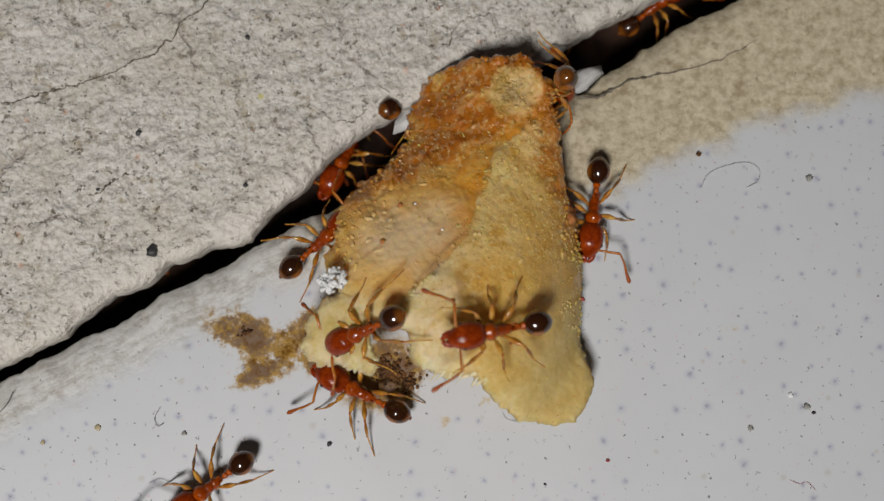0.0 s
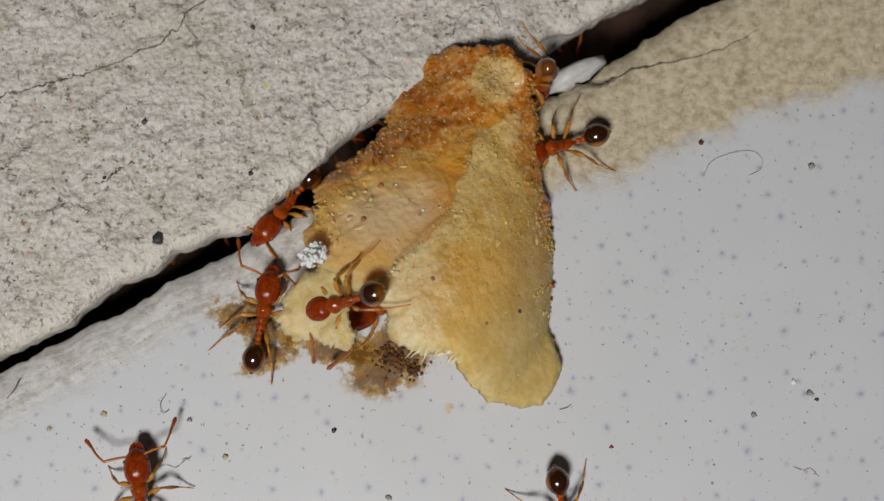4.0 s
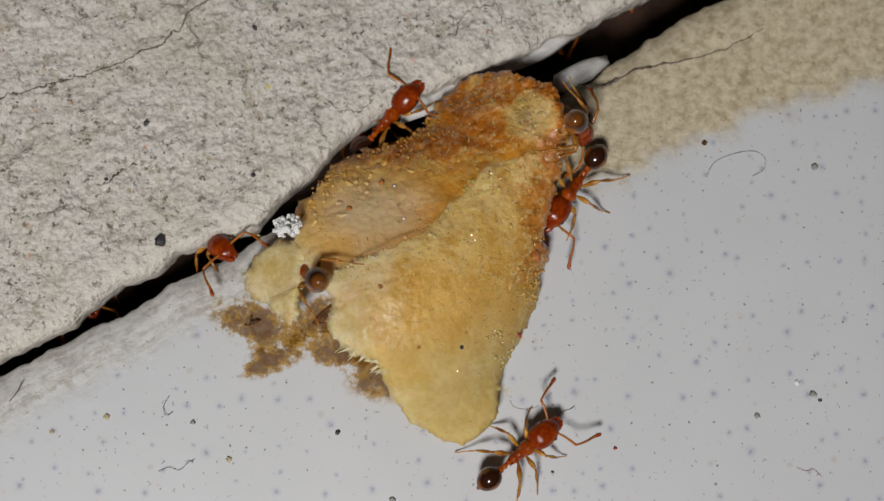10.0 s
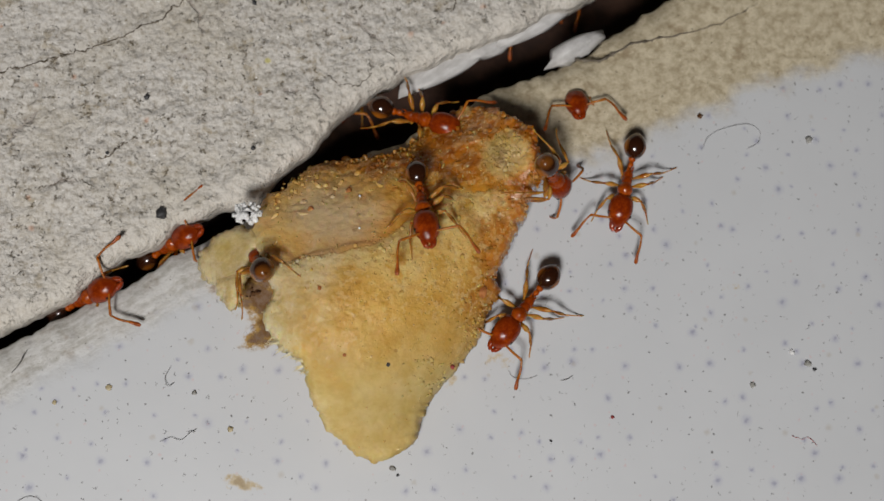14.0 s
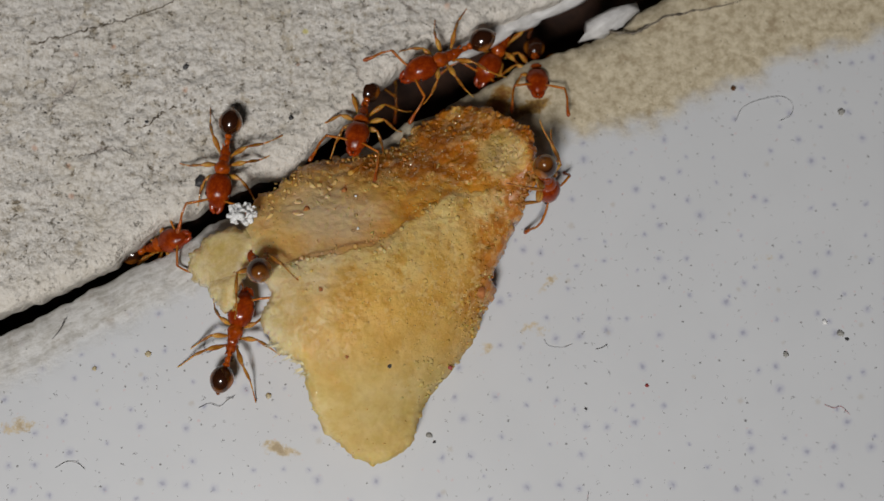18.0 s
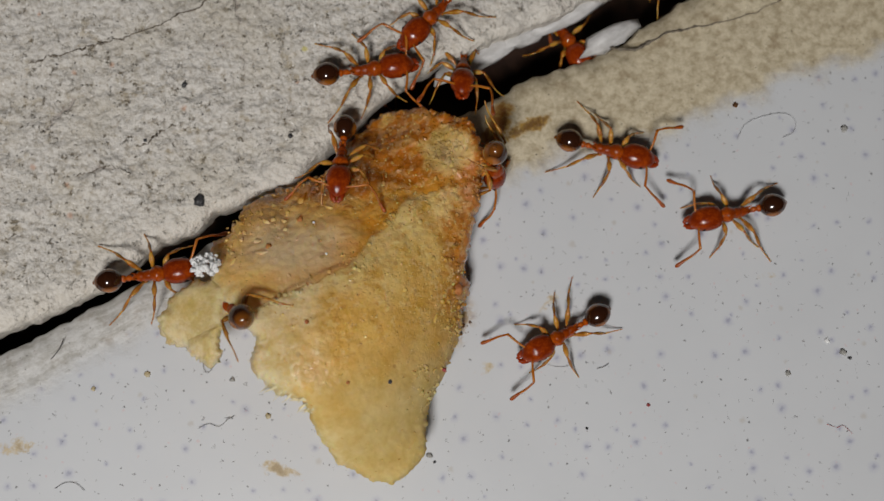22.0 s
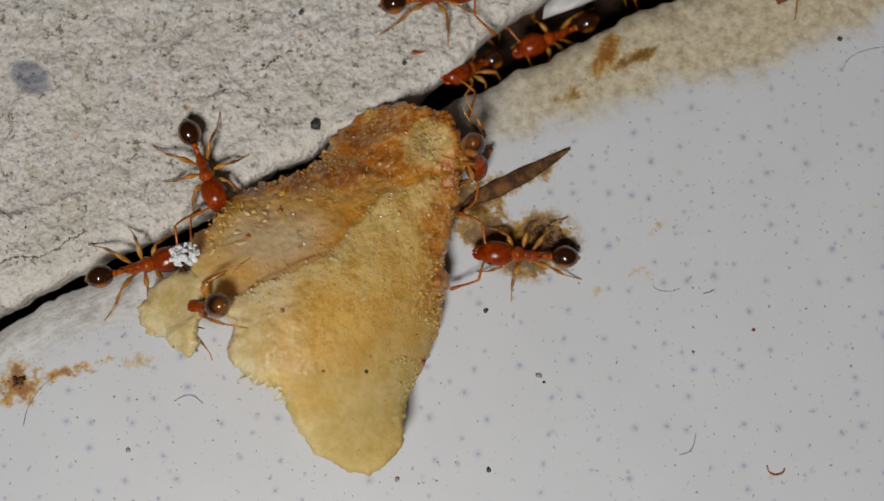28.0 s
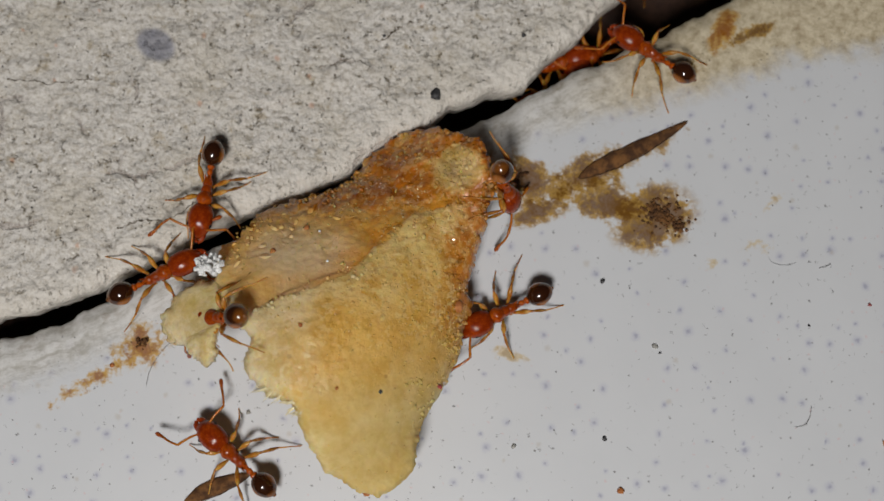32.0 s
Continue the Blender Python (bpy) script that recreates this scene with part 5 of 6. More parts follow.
    [(15.5, 3.00, 9.00, -3.60, -101, 0), (16.5, 2.49, 6.23, -2.30, -149, 0), (17.5, 0.10, 5.26, -1.56, -100, -40), (18, -1.10, 3.60, 0.30, -153, 0), (18.5, -0.67, 4.15, -0.92, -100, 40), (19, -0.30, 4.34, -0.93, -104, 40), (19.17, -0.19, 4.67, -0.52, -48, 27), (19.33, -0.08, 5.01, -0.11, 9, 13), (19.5, 0.03, 5.35, 0.30, 66, 0), (20, 0.67, 5.96, 0.30, 76, 0), (20.5, 0.50, 7.12, 0.30, 57, 0), (20.67, 0.30, 6.35, 0.30, 109, 0), (20.83, 0.09, 5.58, 0.30, 162, 0), (21, -0.11, 4.82, 0.30, 214, 0), (21.5, -1.83, 4.34, 0.30, 257, 0), (22, -1.44, 5.50, 0.30, 226, 0), (22.17, -1.48, 4.79, 0.30, 278, 0), (22.33, -1.52, 4.07, 0.30, 330, 0), (22.5, -1.56, 3.36, 0.30, 381, 0), (23, -0.44, 3.93, -2.30, 369, 0), (23.5, -0.72, 5.96, -2.95, 413, 0), (24, -1.00, 8.00, -3.60, 458, 0)],
    [(19.5, 2.00, 9.00, -3.60, -105, 0), (20.5, 0.64, 3.82, -2.30, -122, 0), (21, 0.77, 4.32, -1.08, -80, 40), (21.5, 0.77, 3.89, -1.41, -104, 39), (22, -0.66, 3.55, -0.14, -95, 40), (22.5, 1.59, 3.67, -1.08, -95, 40), (22.75, 4.38, 3.29, -0.54, -51, 20), (23, 7.17, 2.92, 0.00, -7, 0), (23.5, 12.10, 2.09, 0.00, 44, 0), (24, 11.79, 1.65, 0.00, 80, 0), (24.5, 8.04, 3.14, 0.00, 146, 0), (25, 9.15, -0.11, 0.00, 210, 0), (25.5, 2.51, 0.22, 0.00, 195, 0), (26.5, -0.09, -2.66, 0.00, 196, 0), (27.5, -1.65, -4.18, 0.00, 183, 0), (28, -2.09, -4.05, 0.00, 178, 0), (28.5, -2.95, -4.00, 0.00, 176, 0), (29, -2.65, -4.37, 0.00, 193, 0), (29.5, -4.48, -5.06, 0.00, 187, 0), (30, -5.14, -5.40, 0.00, 190, 0), (30.5, -4.32, -7.76, 0.00, 237, 0), (31, -2.76, -7.28, 0.00, 210, 0), (31.5, -5.67, -6.13, 0.00, 231, 0), (32, -6.20, -6.71, 0.00, 208, 0)],
    [(19.5, 6.00, 10.50, -3.60, -117, 0), (19.83, 5.19, 8.93, -3.17, -68, 0), (20.17, 4.37, 7.36, -2.73, -19, 0), (20.5, 3.56, 5.80, -2.30, 30, 0), (20.75, 4.09, 4.46, -1.15, -14, 0), (21, 4.62, 3.12, 0.00, -58, 0), (21.5, 2.62, 3.76, -2.30, -46, 0), (22, 3.62, 1.40, 0.00, -14, 0), (22.5, 9.68, 1.44, 0.00, -13, 0), (23, 14.12, 0.46, 0.00, -9, 0), (24.5, 22.00, 1.00, 0.00, 4, 0)],
    [(19.5, 21.00, 4.00, 0.00, -165, 0), (20.5, 13.94, 2.04, 0.00, -180, 0), (21, 8.75, 1.89, 0.00, -114, 0), (21.25, 8.25, 3.14, 0.00, -163, 0), (21.5, 7.76, 4.38, 0.00, -212, 0), (22, 5.51, 7.47, 0.00, -218, 0), (22.5, 8.26, 10.73, 0.00, -264, 0), (23, 11.00, 14.00, 0.00, -310, 0)],
    [(17.5, 22.00, -1.00, 0.00, 157, 0), (18.5, 16.04, 1.56, 0.00, 180, 0), (19, 12.58, 1.15, 0.00, 191, 0), (19.5, 9.72, -1.21, 0.00, 229, 0), (20, 4.48, -1.51, 0.00, 177, 0), (20.5, 2.78, -3.01, 0.00, 177, 0), (21, 2.42, -3.21, 0.00, 174, 0), (21.5, 2.15, -2.84, 0.00, 157, 0), (22, 2.27, -4.07, 0.00, 209, 0), (22.5, 3.22, -3.20, 0.00, 162, 0), (22.75, 5.30, -1.37, 0.00, 108, 0), (23, 7.39, 0.45, 0.00, 55, 0), (23.5, 12.86, 3.15, 0.00, 44, 0), (25, 22.00, 5.00, 0.00, 11, 0)],
    [(20.5, 21.00, -1.00, 0.00, 175, 0), (21.5, 12.82, -0.33, 0.00, 177, 0), (22, 7.42, -0.49, 0.00, 192, 0), (22.5, 2.17, -1.19, 0.00, 200, 0), (23, 0.44, -2.31, 0.00, 235, 0), (23.5, 0.17, -2.13, 0.00, 232, 0), (24, 1.44, -0.77, 0.00, 158, 0), (24.5, -0.56, -0.40, 0.00, 189, 0), (25, -1.67, -0.62, 0.00, 172, 0), (25.5, -2.30, 1.10, -0.65, 157, 0), (26.3, -2.00, 6.00, -3.60, 86, 0)],
    [(22.5, -26.00, -11.00, 0.00, 30, 0), (23.5, -16.39, -5.37, 0.00, 10, 0), (24, -12.47, -5.24, 0.00, 10, 0), (24.5, -9.86, -7.94, 0.00, -18, 0), (25, -7.59, -7.71, 0.00, 12, 0), (25.5, -7.75, -8.17, 0.00, 14, 0), (25.83, -8.41, -9.20, 0.00, -38, 0), (26.17, -9.08, -10.24, 0.00, -91, 0), (26.5, -9.75, -11.27, 0.00, -144, 0), (28, -13.00, -18.00, 0.00, -116, 0)],
    [(22.8, 0.00, 8.00, -3.60, -82, 0), (23.5, 0.48, 4.66, -2.30, -107, 0), (24, -1.78, 4.96, 0.30, -88, 0), (24.5, -1.80, 4.11, -0.22, -89, -29), (25, -1.44, 3.44, -1.41, -135, 40), (25.5, -1.96, 3.50, -1.41, -138, 40), (27.5, -3.01, 2.97, -1.41, -131, 39), (28, -3.97, 1.85, -1.41, -143, 40), (28.5, -4.59, 1.27, -1.41, -133, 40), (29, -5.24, 0.36, -1.40, -157, 40), (29.5, -5.76, 0.40, -1.41, -140, 40), (30, -6.17, 0.15, -1.41, -141, 39), (30.5, -5.83, 0.35, -1.41, -142, 40), (31, -5.75, 0.09, -1.42, -144, 35), (31.5, -5.39, 0.37, -1.42, -140, 36), (32, -4.62, 0.54, -2.30, -155, 0)],
    [(22.5, 9.00, 13.00, 0.00, -114, 0), (23.5, 6.75, 7.91, 0.00, -83, 0), (23.67, 5.89, 6.71, 0.00, -39, 0), (23.83, 5.03, 5.51, 0.00, 4, 0), (24, 4.17, 4.32, 0.00, 47, 0), (24.5, 1.88, 2.34, 0.00, 111, 0), (25, 3.41, 4.98, -0.65, 134, 0), (25.25, 2.18, 4.84, -1.48, 75, 0), (25.5, 0.96, 4.69, -2.30, 17, 0), (27.5, 0.45, 3.80, -2.30, 30, 0), (27.67, -0.00, 3.68, -2.30, 88, 0), (27.83, -0.45, 3.56, -2.30, 147, 0), (28, -0.91, 3.44, -2.30, 205, 0), (28.33, -1.67, 3.10, -2.30, 148, 0), (28.67, -2.43, 2.75, -2.30, 92, 0), (29, -3.19, 2.41, -2.30, 35, 0), (29.17, -2.79, 2.46, -2.30, -14, 0), (29.33, -2.38, 2.50, -2.30, -64, 0), (29.5, -1.97, 2.55, -2.30, -113, 0), (30, -1.09, 1.60, 0.00, -150, 0), (30.5, -2.70, -0.14, 0.00, -83, 0), (31, -2.08, -0.52, 0.00, -52, 0), (31.5, -2.57, -0.46, 0.00, -121, 0), (32, -3.25, 1.99, -2.30, -138, 0)],
    [(25.5, -28.00, -4.00, 0.00, 20, 0), (26.15, -22.94, -2.12, 0.15, -24, 0), (26.8, -17.88, -0.25, 0.30, -69, 0), (27.5, -16.40, -3.47, 0.30, -98, 0), (28, -18.99, -4.55, 0.30, -77, 0), (28.8, -20.09, -4.84, 0.30, -52, 0), (29.5, -23.71, -5.02, 0.30, 7, 0), (30, -25.81, -4.68, 0.20, 62, 0), (30.5, -27.90, -4.34, 0.10, 116, 0), (31, -30.00, -4.00, 0.00, 171, 0)],
    [(25.8, -4.00, 14.00, 0.00, -82, 0), (26.8, -2.90, 6.45, 0.30, -60, 0), (27.15, -4.22, 4.69, 0.30, -14, 0), (27.5, -5.55, 2.92, 0.30, 32, 0), (28, -4.99, 3.73, 0.30, 11, 0), (28.5, -3.98, 4.90, 0.30, 36, 0), (30, -2.00, 14.00, 0.00, 78, 0)],
    [(25.5, 18.00, -3.00, 0.00, -165, 0), (26.8, 8.85, -5.38, 0.00, -201, 0), (27.15, 6.17, -2.86, 0.00, -253, 0), (27.5, 3.49, -0.33, 0.00, -304, 0), (28, 6.13, 5.32, 0.00, -288, 0), (28.17, 7.61, 3.85, 0.00, -337, 0), (28.33, 9.10, 2.38, 0.00, -387, 0), (28.5, 10.59, 0.91, 0.00, -437, 0), (28.75, 8.54, -0.39, 0.00, -482, 0), (29, 6.50, -1.69, 0.00, -527, 0), (29.5, -1.09, -3.14, 0.00, -516, 0), (30, -2.99, -3.56, 0.00, -534, 0), (30.5, -2.69, -3.66, 0.00, -555, 0), (31, -4.13, -3.56, 0.00, -524, 0), (31.5, -2.41, -3.13, 0.00, -582, 0), (32, -1.88, 1.28, 0.00, -571, 0)],
    [(28.5, -3.00, 5.00, -3.60, -106, 0), (29.5, -4.03, 1.40, -2.30, -74, 0), (30, -4.34, -2.62, 0.00, -89, 0), (30.5, -5.60, -4.72, 0.00, -120, 0), (31, -6.20, -8.07, 0.00, -107, 0), (31.5, -8.77, -11.51, 0.00, -171, 0), (32, -13.88, -11.19, 0.00, -221, 0)],
    [(27.5, 2.00, 8.00, -3.60, -113, 0), (27.83, 1.52, 6.89, -3.17, -65, 0), (28.17, 1.04, 5.78, -2.73, -17, 0), (28.5, 0.56, 4.66, -2.30, 32, 0), (28.83, -0.29, 3.91, -2.30, -26, 0), (29.17, -1.13, 3.15, -2.30, -83, 0), (29.5, -1.98, 2.39, -2.30, -140, 0), (29.67, -1.75, 2.70, -2.30, -85, 0), (29.83, -1.52, 3.02, -2.30, -30, 0), (30, -1.29, 3.33, -2.30, 26, 0), (31, -2.36, 3.11, -2.30, -2, 0), (32, -4.68, 1.51, -2.30, 21, 0)],
    [(15.5, 4.50, 9.00, -3.60, -120, 0), (17, 0.60, 5.00, -1.60, -140, 0), (18, 0.70, 4.60, -1.60, -120, 0), (19, 2.56, 5.35, -1.50, -150, 0), (20, 0.85, 4.50, -1.50, -145, 0), (21, 0.70, 3.95, -1.30, -110, 10), (22, 2.62, 5.45, -1.50, -60, 0), (23, 2.40, 5.60, -1.50, -20, 0), (24, 1.96, 5.30, -1.30, 20, 0), (24.5, 1.60, 5.60, -0.60, 70, -10), (25, -0.30, 5.00, 0.20, 105, 0), (25.5, 0.70, 4.90, -1.00, 45, 0), (26.2, 1.50, 5.80, -1.60, 20, 0), (27.5, 3.50, 9.50, -3.60, 60, 0)],
]
CRUMB_ROWS = [
    (0, 1.618, 3.722, 0.082, 4.35, 4.21, 33.53),
    (1, 1.591, 3.723, -0.307, 6.64, 6.73, 34.09),
    (2, 0.901, 3.907, -0.455, 5.71, 7.07, 32.17),
    (4.5, 0.837, 3.835, -0.574, 6.45, 8.81, 31.95),
    (5, 0.553, 3.737, -0.574, 6.25, 7.27, 36.48),
    (5.5, 0.455, 3.631, -0.582, 3.90, 6.23, 35.14),
    (6, 0.912, 3.608, -0.514, 7.79, 8.09, 33.26),
    (6.5, 1.000, 3.600, -0.368, 4.37, 3.34, 31.84),
    (7, 1.231, 3.572, -0.313, 3.91, 2.58, 30.79),
    (7.5, 1.196, 3.566, -0.393, 3.18, 3.49, 30.80),
    (8, 1.566, 3.545, -0.373, 4.89, 3.45, 24.48),
    (8.5, 1.590, 3.491, -0.331, 4.81, 3.39, 24.02),
    (9, 1.764, 3.350, -0.310, 3.87, 3.01, 18.75),
    (9.5, 1.797, 3.332, -0.327, -2.05, -1.14, 15.04),
    (10, 1.952, 2.862, 0.026, 3.56, -3.22, 10.67),
    (10.5, 2.073, 2.192, 0.208, 4.81, -8.62, 2.70),
    (11, 2.066, 2.194, 0.270, 4.17, -9.45, 2.65),
    (11.5, 2.075, 2.086, 0.340, 3.74, -10.20, 1.50),
    (12, 2.111, 2.125, 0.314, 5.36, -9.15, 2.10),
    (12.5, 1.852, 1.972, 0.066, 3.93, -4.54, 6.66),
    (13, 1.858, 1.455, -0.482, -0.53, 1.05, 4.18),
    (13.5, 1.686, 0.982, -0.107, 0.72, -6.75, -2.30),
    (15.5, 0.198, 0.810, 0.011, 0.82, 1.23, 3.82),
    (16, 0.154, 0.183, 0.319, 2.94, -4.87, -2.47),
    (16.5, 0.150, 0.238, 0.324, 2.60, -5.05, -1.81),
    (17, -0.066, 0.018, 0.117, 0.82, -1.33, 0.63),
    (17.5, -0.070, -0.006, 0.079, 1.01, -0.07, 0.25),
    (18, -0.049, -0.034, 0.097, 0.64, -0.91, -0.19),
    (18.5, -0.017, -0.017, 0.014, 0.12, 0.20, -0.02),
    (19, -0.000, -0.000, 0.000, -0.00, 0.00, -0.00),
    (19.5, 0.073, -0.038, -0.033, -0.31, 2.08, -1.30),
    (20, 0.093, -0.011, -0.068, 0.06, 6.43, -1.79),
    (20.5, -0.480, 0.220, -0.159, -1.31, 4.28, 7.06),
    (21, -0.570, 0.249, -0.160, -0.67, 3.82, 8.22),
    (21.5, -0.841, 0.405, 0.014, 0.34, 4.22, 11.32),
    (22, -1.681, 0.536, -0.055, 0.27, 4.69, 13.26),
    (22.5, -1.806, 0.426, 0.047, 0.84, 4.09, 12.16),
    (23, -2.114, 0.281, 0.128, 0.49, 3.63, 12.24),
    (23.5, -2.119, 0.278, 0.166, 1.84, 3.47, 11.74),
    (24, -2.405, 0.145, 0.270, 1.53, 3.49, 11.50),
    (24.5, -2.543, 0.032, 0.326, 2.01, 3.23, 10.82),
    (25, -2.491, 0.044, 0.307, 1.55, 5.02, 11.40),
    (25.5, -3.113, 0.009, 0.452, 3.70, 3.11, 14.14),
    (27.5, -4.540, -1.107, 0.190, -0.40, 3.56, 13.28),
    (28, -5.558, -1.649, 0.124, -1.24, 4.36, 13.56),
    (28.5, -5.963, -2.211, 0.240, -1.20, 4.16, 11.64),
    (29, -6.679, -2.583, 0.349, -0.65, 3.11, 10.55),
    (29.5, -7.395, -2.985, 0.326, -1.24, 3.50, 10.47),
    (30, -7.466, -3.062, 0.313, -1.09, 3.43, 9.11),
    (30.5, -7.370, -3.131, 0.255, -1.55, 2.93, 8.08),
    (31, -7.471, -3.192, 0.210, -2.41, 4.87, 9.21),
    (31.5, -7.783, -3.263, 0.267, -3.35, 3.46, 10.65),
    (32, -8.189, -3.424, 0.115, -3.34, 3.16, 10.80),
]
SIZES = [1.0, 1.0, 0.97, 0.98, 1.0, 1.0, 0.97, 0.96, 1.0, 1.02, 0.97, 1.0, 0.98, 0.99, 1.01, 1.0]

first_ant = build_ant()
ants = [first_ant]
for k in range(1, len(ANT_ROWS) + 2):
    ants.append(copy_thing(first_ant, Matrix.Identity(4)))
for k, a in enumerate(ants):
    s = SIZES[k % len(SIZES)]
    a.scale = (s, s, s)
notch_ant, rim_ant = ants[-2], ants[-1]
tagged(notch_ant, "orange-red ant with raised dark gaster, wedged in the crumb's torn notch")
tagged(rim_ant, "orange-red ant with dark gaster clinging head-down to the crumb's browned rim")


# ---- loose grit, fibres and smears ----
def grit(name, x, y, size, material, label, category, z=0.0, seed=0.0, flat=0.65, group=""):
    bm = bmesh.new()
    grain_mesh(bm, (0, 0, size * flat * 0.75), size, seed, flat)
    ob = part(name, bm, material)
    ob.location = Vector((x, y, z)) * MM
    return tagged(ob, label, category, group)


ON_STONE = 0.27
for k, (x, y, s) in enumerate(((-8.41, -0.12, 0.17), (-5.82, 6.37, 0.085), (-8.96, 3.42, 0.08), (-5.79, 1.87, 0.07), (-10.07, 1.71, 0.06), (-11.31, 1.25, 0.05))):
    grit("dark_grain", x, y, s, BLACK_GRIT, "shiny black mineral grain lying on the stone", "grain", ON_STONE, k * 2.7, group="grit")
for k, (x, y, s, mat, label) in enumerate((
        (7.74, 2.98, 0.11, BARK, "brown dirt grain at the cement's rim"), (-3.25, -5.65, 0.10, BLACK_GRIT, "black grit grain on the white tile"),
        (10.7, -4.57, 0.14, GREY_GRIT, "grey grit cluster on the white tile"), (10.9, -4.75, 0.08, BLACK_GRIT, "black grit grain on the white tile"),
        (10.24, -4.24, 0.11, WHITE_FLUFF, "small white flake on the tile"), (9.01, -5.2, 0.12, GREY_GRIT, "grey grit grain on the white tile"),
        (4.8, -6.12, 0.075, RED_GRIT, "dark red grain on the white tile"), (-1.65, -7.56, 0.12, GREY_GRIT, "grey grit cluster on the white tile"),
        (-1.5, -7.75, 0.06, BLACK_GRIT, "black grit grain on the white tile"), (-9.87, -5.18, 0.12, OCHRE_GRIT, "ochre dirt grain on the white tile"),
        (-11.4, -5.6, 0.09, OCHRE_GRIT, "ochre dirt grain on the white tile"), (-6.34, -6.39, 0.12, OCHRE_GRIT, "ochre dirt grain on the white tile"),
        (-7.4, -5.35, 0.09, GREY_GRIT, "grey grit grain on the white tile"),
        (-2.64, -11.83, 0.14, RUST_GRIT, "orange rust-coloured grain on the tile"), (-10.1, -12.1, 0.16, RUST_GRIT, "orange rust-coloured grain on the tile"),
        (-3.13, -10.34, 0.10, BLACK_GRIT, "black grit grain on the white tile"), (-5.81, -10.63, 0.10, GREY_GRIT, "grey grit grain on the white tile"),
        (11.07, 2.25, 0.15, GREY_GRIT, "grey grit grain on the white tile"), (-13.68, -9.87, 0.09, GREY_GRIT, "grey grit grain on the white tile"),
        (2.97, -6.8, 0.06, BLACK_GRIT, "black grit grain on the white tile"), (-17.8, -8.6, 0.10, RUST_GRIT, "orange rust-coloured grain on the tile"))):
    grit("grain", x, y, s * 0.72, mat, label, "grain", 0.0, 20 + k * 1.9, 0.28 if mat is OCHRE_GRIT else 0.45, group="grit")


def fibre(points, radius, material, label, z=0.03):
    bm = bmesh.new()
    radius *= 0.45
    line = through_points([(x, y, z + radius + 0.05 * abs(nz(x * 3, y * 3, 4))) for x, y in points], 6)
    tube(bm, line, [radius] * (len(line) - 1) + [radius * 0.5], 6)
    return tagged(part("fibre", bm, material), label, "fibre", "loose fibres")


fibre([(7.75, 1.9), (8.0, 2.35), (8.5, 2.6), (9.2, 2.72), (9.55, 2.5), (9.5, 2.15), (9.15, 1.95)], 0.022, HAIR_PALE, "translucent grey looped fibre on the tile")
fibre([(-8.35, -6.75), (-8.05, -6.62), (-7.75, -6.7), (-7.5, -6.5), (-7.3, -6.38)], 0.014, HAIR_DARK, "thin dark curved fibre on the tile")
fibre([(-7.6, -6.6), (-7.5, -6.45), (-7.36, -6.5)], 0.02, HAIR_GREY, "short grey fibre on the tile")
fibre([(-12.4, -8.45), (-12.1, -8.28), (-11.8, -8.3), (-11.55, -8.5)], 0.014, HAIR_DARK, "thin dark curved fibre on the tile")
fibre([(10.1, -6.7), (10.4, -6.8), (10.6, -6.75), (10.85, -7.0)], 0.013, HAIR_RED, "short red fibre on the tile")
fibre([(5.1, -10.15), (5.15, -10.32), (5.33, -10.4), (5.55, -10.34), (5.62, -10.22)], 0.05, RUST_GRIT, "short curled rusty fibre on the tile")
fibre([(-12.65, -4.75), (-12.45, -4.5), (-12.3, -4.15)], 0.03, HAIR_DARK, "short black bristle on the tile's rim")
fibre([(-16.0, -7.8), (-16.35, -8.15), (-16.65, -8.7), (-16.75, -9.2)], 0.014, HAIR_DARK, "thin long dark hair on the tile")
fibre([(2.5, -9.85), (2.8, -9.75), (2.95, -9.5), (3.0, -9.2)], 0.014, HAIR_DARK, "thin dark curved fibre on the tile")
fibre([(-8.1, -4.6), (-8.25, -4.9), (-8.15, -5.15), (-7.98, -5.05)], 0.018, HAIR_DARK, "thin dark curved fibre on the tile")
fibre([(3.3, -5.05), (3.5, -5.0), (3.65, -4.9)], 0.018, HAIR_DARK, "thin dark curved fibre on the tile")
fibre([(2.6, -4.9), (2.3, -5.0), (1.9, -4.95), (1.75, -4.75)], 0.014, HAIR_PALE, "thin grey looped fibre on the tile")


def crust(x, y, size, count, seed, label):
    """A clump of dried dirt: many small grains stuck together, denser in the middle."""
    rnd = random.Random(seed)
    bm = bmesh.new()
    for k in range(count):
        a, r = rnd.uniform(0, 6.3), size * abs(rnd.gauss(0, 0.45))
        s = rnd.uniform(0.018, 0.065) * (1.2 - 0.4 * min(1, r / size))
        grain_mesh(bm, (r * math.cos(a), r * 0.75 * math.sin(a), s * 0.4 + 0.12 * max(0, 1 - r / size) * rnd.random()), s, seed + k * 1.7, 0.6, 1)
    ob = part("dirt_clump", bm, BARK)
    ob.location = Vector((x, y, 0)) * MM
    return tagged(ob, label, "dirt", "dirt clumps")


crust(-1.55, -3.55, 0.8, 260, 5, "speckled dark brown clump of dried dirt on the tile")
crust(-0.95, -3.9, 0.5, 90, 6, "small dark brown clump of dried dirt on the tile")
crust(-5.7, -2.45, 0.35, 16, 7, "few brown dirt grains on a dried smear")
crust(-16.95, -7.9, 0.5, 20, 8, "few rusty dirt grains on a dried smear")


